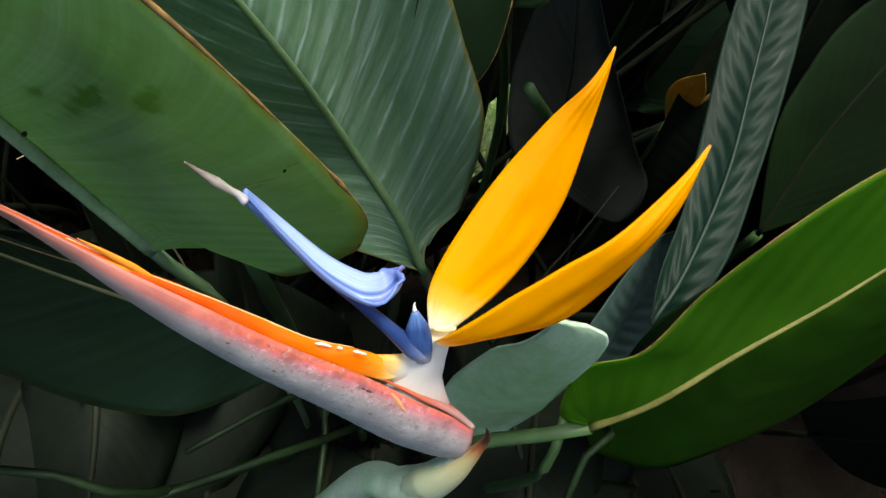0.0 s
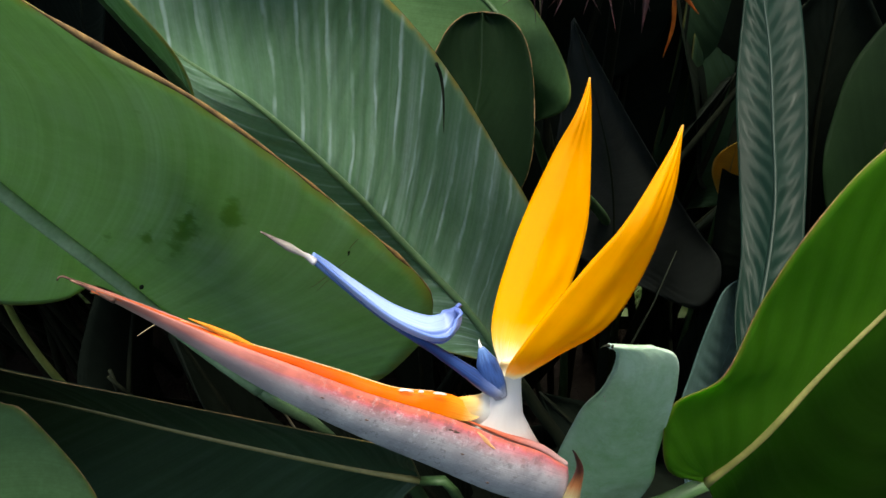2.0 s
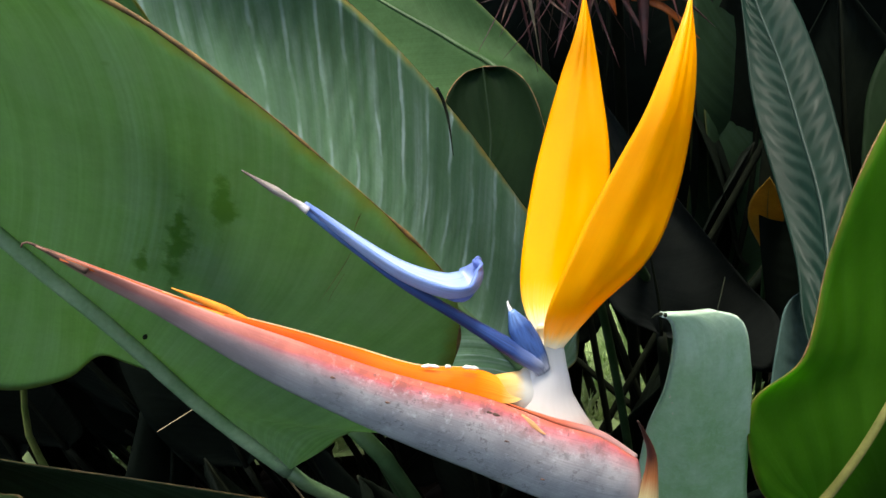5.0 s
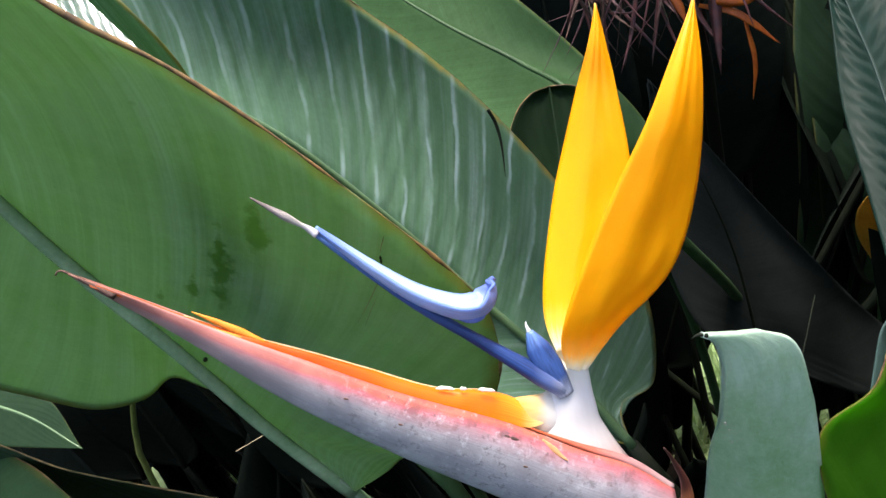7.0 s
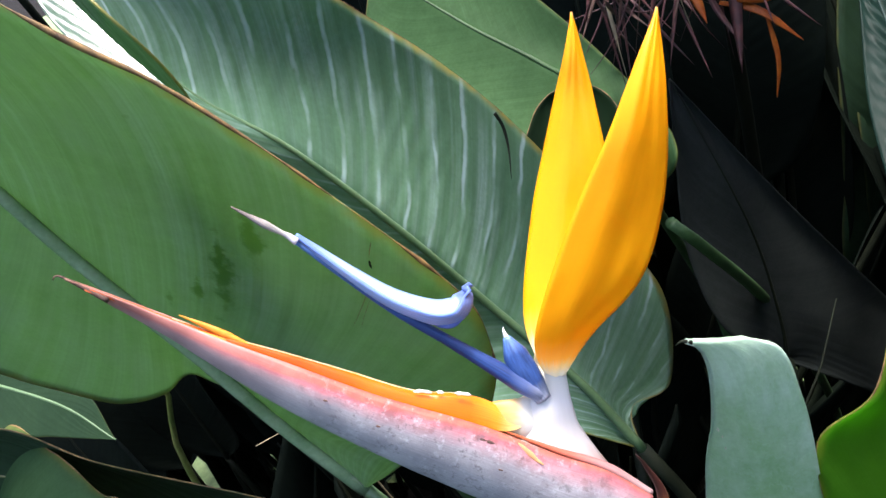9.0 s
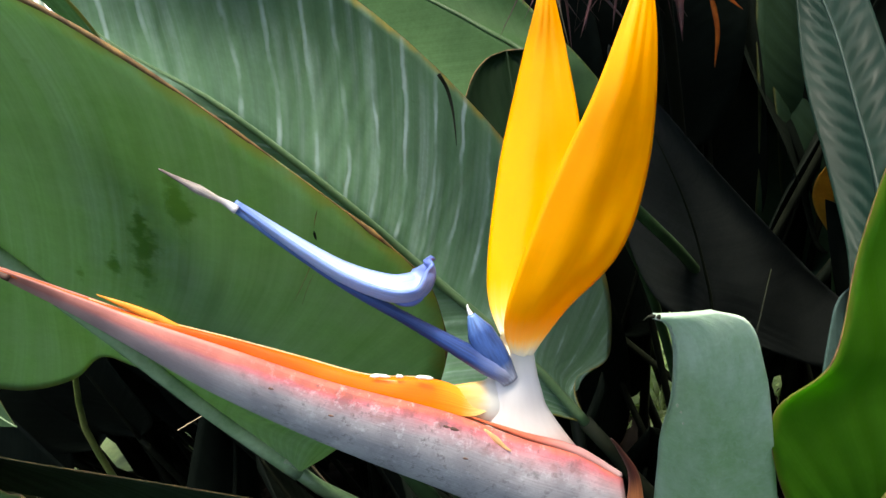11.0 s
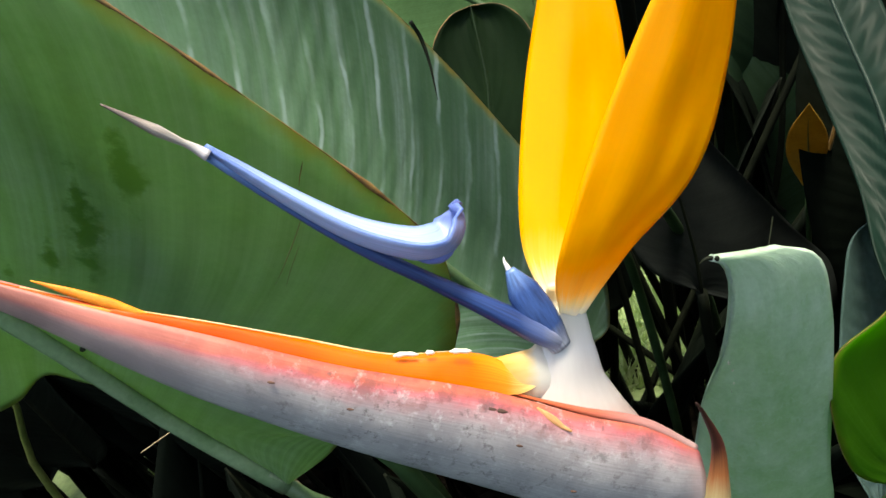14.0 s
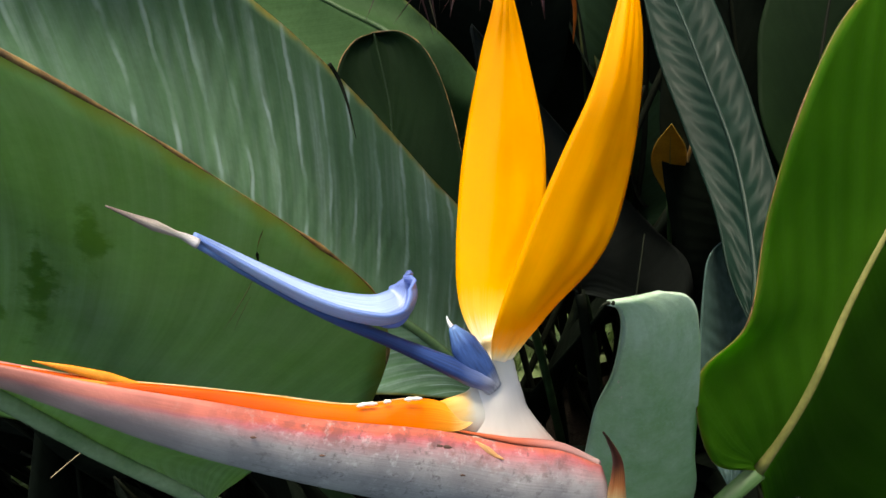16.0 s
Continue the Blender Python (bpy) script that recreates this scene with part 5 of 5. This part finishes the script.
for i, (x, y) in enumerate(places):
    if i >= tall:
        copy_thing(kinds[2], pose(x, y, 0, rng.uniform(-8, 4), rng.uniform(-14, 14), rng.uniform(-40, 40)) @ Matrix.Scale(rng.uniform(1.0, 1.15), 4))
        continue
    m = pose(x, y, 0, rng.uniform(-14, 10), rng.uniform(-16, 16), rng.uniform(-50, 50)) @ Matrix.Scale(rng.uniform(0.75, 1.15) if y < 1.07 else rng.uniform(1.0, 1.3), 4)
    if i < 3:
        kinds[i].matrix_basis = m
    else:
        copy_thing(rng.choice(kinds), m)

state = rng.getstate()
green_leaf = thicket_leaf("dark green leaf standing at the back of the clump", 0.060, 0.36, "leaf_dark", 0.42)
rng.setstate(state)
green_leaf.matrix_basis = pose(0.275, 0.90, 0, -4, 6, -15) @ Matrix.Scale(1.16, 4)
for x, y in ((0.225, 0.95), (0.262, 1.00), (0.295, 0.93), (0.325, 0.97), (0.355, 0.92), (0.39, 0.96)):
    copy_thing(green_leaf if x > 0.31 else kinds[1], pose(x, y, 0, rng.uniform(-6, 2), rng.uniform(-5, 5), rng.uniform(-25, 25)) @ Matrix.Scale(rng.uniform(1.1, 1.18), 4))

# unseen crown leaves added to shade the clump, lower ones to block front light
def arching_leaf(label, width, length, height, mat, group):
    """A leaf on an upright stalk whose blade arches over towards -y; it stands at the origin."""
    ob = thing("strelitzia_leaf", (0, 0, 0), label, "leaf", group)
    rib = [(0, 0, height), (0, -length * 0.3, height + 0.05), (0.01, -length * 0.65, height + 0.05), (0, -length, height)]
    left = [(0, 0, height), (-width * 0.85, -length * 0.1, height + 0.01), (-width, -length * 0.42, height + 0.01), (-width * 0.7, -length * 0.75, height), (0, -length, height)]
    right = [(0, 0, height), (width * 0.85, -length * 0.1, height + 0.01), (width, -length * 0.42, height + 0.01), (width * 0.7, -length * 0.75, height), (0, -length, height)]
    part("blade", blade("blade", rib, left, right, n=24, m=5, belly=0.004), M[mat], ob, thick=0.0008)
    part("midrib", tube("midrib", rib, [0.005, 0.004, 0.001], 7, n=16), M["stalk_dark"], ob)
    part("petiole", tube("petiole", [(0, 0.16, -0.03), (0, 0.12, height * 0.5), (0, 0, height)], [0.012, 0.009, 0.006], 7, n=14), M["stalk_dark"], ob)
    return ob


crown = arching_leaf("unseen broad leaf added overhead to shade the clump", 0.12, 0.6, 1.32, "leaf_dark", "crown leaves")
made = 0
for row, y in enumerate((1.15, 1.29)):
    for k in range(22):
        x = -1.55 + k * 0.155 + rng.uniform(-0.06, 0.06)
        if -0.05 < x < 0.50 and (row or x > 0.02):
            continue
        m = pose(x, y + rng.uniform(-0.05, 0.08), 0, 0, 0, rng.uniform(-22, 22)) @ Matrix.Diagonal((1, 1, rng.uniform(0.96, 1.12) + 0.03 * row, 1))
        if made == 0:
            crown.matrix_basis = m
        else:
            copy_thing(crown, m)
        made += 1
# out-of-view leaves added to shade the lower half of leaf_c
over = arching_leaf("unseen broad leaf added overhead to shade the bed", 0.13, 0.42, 1.34, "leaf_dark", "crown leaves")
over.matrix_basis = pose(0.52, 0.60, 0, 0, 0, 8)
copy_thing(over, pose(0.70, 0.55, 0, 0, 0, -10))
# out-of-view leaf added so its shadow falls on the lower lobe of leaf_b
leaf("unseen broad leaf added above the flower to shade the leaf behind",
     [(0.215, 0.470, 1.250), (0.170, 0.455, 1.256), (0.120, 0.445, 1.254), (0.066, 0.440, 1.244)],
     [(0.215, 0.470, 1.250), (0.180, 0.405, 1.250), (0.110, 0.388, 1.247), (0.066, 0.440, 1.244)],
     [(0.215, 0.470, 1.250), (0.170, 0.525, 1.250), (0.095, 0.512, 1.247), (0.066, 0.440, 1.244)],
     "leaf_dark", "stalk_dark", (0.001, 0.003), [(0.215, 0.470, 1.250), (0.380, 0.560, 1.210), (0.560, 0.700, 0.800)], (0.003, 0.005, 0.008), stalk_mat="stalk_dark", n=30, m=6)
# leaves added below the view to stop low light from the front
low_leaf = arching_leaf("unseen lower leaf added in front to block low light", 0.10, 0.45, 0.80, "leaf_dark", "front leaves")
for k in range(34):
    x, y = rng.uniform(-1.2, 1.3), rng.uniform(-0.55, 0.05)
    m = pose(x, y + 0.1, 0, 0, 0, rng.uniform(-30, 30)) @ Matrix.Diagonal((1, 1, rng.uniform(0.75, 1.05), 1))
    if k == 0:
        low_leaf.matrix_basis = m
    else:
        copy_thing(low_leaf, m)

# leaves added over sunlit soil, near-black to stand for deep shade
low_dark = arching_leaf("low arching leaf painted near-black for deep shade", 0.085, 0.34, 0.44, "leaf_black", "low leaves")
lr = random.Random(17)
for k, (x, y) in enumerate(((-0.42, 0.56), (-0.31, 0.60), (-0.22, 0.52), (-0.14, 0.60), (-0.06, 0.50), (0.02, 0.58), (0.10, 0.50), (0.18, 0.56), (0.26, 0.50), (0.35, 0.57), (0.44, 0.52), (-0.28, 0.42), (-0.10, 0.40), (0.06, 0.38), (0.24, 0.38), (0.38, 0.40))):
    m = pose(x, y, 0, 0, 0, lr.uniform(-25, 25)) @ Matrix.Diagonal((1, 1, lr.uniform(0.75, 1.1), 1))
    if k == 0:
        low_dark.matrix_basis = m
    else:
        copy_thing(low_dark, m)

# unseen clipped hedges added round the photographer's side to block low light
def hedge(x0, y0, x1, y1, depth, height, seed):
    r = random.Random(seed)
    verts, faces = [], []
    along = Vector((x1 - x0, y1 - y0, 0))
    out = Vector((-along.y, along.x, 0)).normalized()
    core = [(0, 0.08), (1, 0.08), (1, depth - 0.08), (0, depth - 0.08)]
    for z in (0, height - 0.08):
        verts += [tuple(Vector((x0, y0, z)) + along * a + out * b) for a, b in core]
    faces += [(0, 1, 5, 4), (1, 2, 6, 5), (2, 3, 7, 6), (3, 0, 4, 7), (4, 5, 6, 7)]
    for i in range(int(along.length * 1500)):
        a, face = r.random(), r.random()
        if face < 0.75:
            b, z = r.choice((r.uniform(-0.02, 0.12), depth - r.uniform(-0.02, 0.12))), r.uniform(0, height)
        else:
            b, z = r.uniform(0, depth), height - r.uniform(-0.03, 0.1)
        p = Vector((x0, y0, z)) + along * a + out * b
        q = Euler((r.uniform(0, 6.3), r.uniform(0, 6.3), r.uniform(0, 6.3))).to_matrix()
        l, w = r.uniform(0.03, 0.06), r.uniform(0.012, 0.022)
        k = len(verts)
        verts += [tuple(p + q @ Vector(v)) for v in ((-l, 0, 0), (0, -w, 0.006), (l, 0, 0), (0, w, 0.006))]
        faces.append((k, k + 1, k + 2, k + 3))
    me = bpy.data.meshes.new("hedge")
    me.from_pydata(verts, [], faces)
    me.materials.append(M["hedge"])
    return tagged(new("hedge", me), "unseen dense dark green clipped hedge added to block low light", "hedge", kind="stuff")


hedge(-2.2, -1.5, 2.2, -1.5, -0.5, 1.3, 3)
hedge(-1.9, -1.5, -1.9, 1.6, 0.5, 1.9, 4)
hedge(1.9, -1.5, 1.9, 1.6, -0.5, 1.9, 5)

# low leaves under the bloom, their shade painted in near-black
under = thicket_leaf("low leaf under the bloom, its shade painted near-black", 0.050, 0.34, "leaf_black", 0.22)
for k in range(46):
    x, y = rng.uniform(-0.55, 0.6), rng.uniform(0.28, 0.86)
    if 0.02 < x < 0.34 and y > 0.42:
        y -= 0.35
    m = pose(x, y, 0, rng.uniform(-35, 20), rng.uniform(-35, 35), rng.uniform(-180, 180)) @ Matrix.Scale(rng.uniform(0.75, 1.25), 4)
    if k == 0:
        under.matrix_basis = m
    else:
        copy_thing(under, m)
for k in range(12):
    copy_thing(under, pose(rng.uniform(-0.16, 0.05), rng.uniform(0.98, 1.14), 0, rng.uniform(-12, 6), rng.uniform(-12, 12), rng.uniform(-40, 40)) @ Matrix.Scale(rng.uniform(0.7, 1.0), 4))

for k in range(26):
    copy_thing(under, pose(rng.uniform(-1.15, -0.35), rng.uniform(0.92, 1.06), 0, rng.uniform(-12, 6), rng.uniform(-14, 14), rng.uniform(-40, 40)) @ Matrix.Scale(rng.uniform(0.7, 1.0), 4))

side_rng = random.Random(41)
for k in range(14):
    copy_thing(under, pose(side_rng.uniform(0.25, 0.42), side_rng.uniform(0.92, 1.04), 0, side_rng.uniform(-10, 6), side_rng.uniform(-12, 12), side_rng.uniform(-40, 40)) @ Matrix.Scale(side_rng.uniform(0.8, 1.1), 4))

# fallen dry leaves on the soil
litter = thing("fallen_leaf", (0, 0, 0), "dry curled brown leaf lying on the soil, shade painted in", "leaf", "fallen leaves")
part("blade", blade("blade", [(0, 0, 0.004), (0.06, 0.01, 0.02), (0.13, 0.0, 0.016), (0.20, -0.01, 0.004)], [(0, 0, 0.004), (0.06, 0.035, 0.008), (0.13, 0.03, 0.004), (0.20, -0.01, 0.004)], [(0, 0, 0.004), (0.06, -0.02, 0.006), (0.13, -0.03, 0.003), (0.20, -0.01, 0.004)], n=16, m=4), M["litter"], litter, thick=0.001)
for k in range(60):
    x, y = rng.uniform(-0.8, 0.8), rng.uniform(0.2, 1.1)
    m = pose(x, y, 0.045, rng.uniform(-8, 8), rng.uniform(-8, 8), rng.uniform(0, 360)) @ Matrix.Scale(rng.uniform(0.6, 1.3), 4)
    if k == 0:
        litter.matrix_basis = m
    else:
        copy_thing(litter, m)

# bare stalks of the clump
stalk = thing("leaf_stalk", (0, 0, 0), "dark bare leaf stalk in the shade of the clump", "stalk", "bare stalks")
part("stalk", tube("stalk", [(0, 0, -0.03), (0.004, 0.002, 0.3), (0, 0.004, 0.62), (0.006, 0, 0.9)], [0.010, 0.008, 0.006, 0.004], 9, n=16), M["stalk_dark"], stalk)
spots = [(rng.uniform(-0.5, 0.55), rng.uniform(0.42, 0.95)) for i in range(70)]
spots = [(x, y) for x, y in spots if not (0.07 < x < 0.31 and y > 0.55)]
for i, (x, y) in enumerate(spots):
    m = pose(x, y, 0, rng.uniform(-16, 12), rng.uniform(-20, 20), rng.uniform(0, 360)) @ Matrix.Scale(rng.uniform(0.55, 0.85), 4)
    if i == 0:
        stalk.matrix_basis = m
    else:
        copy_thing(stalk, m)
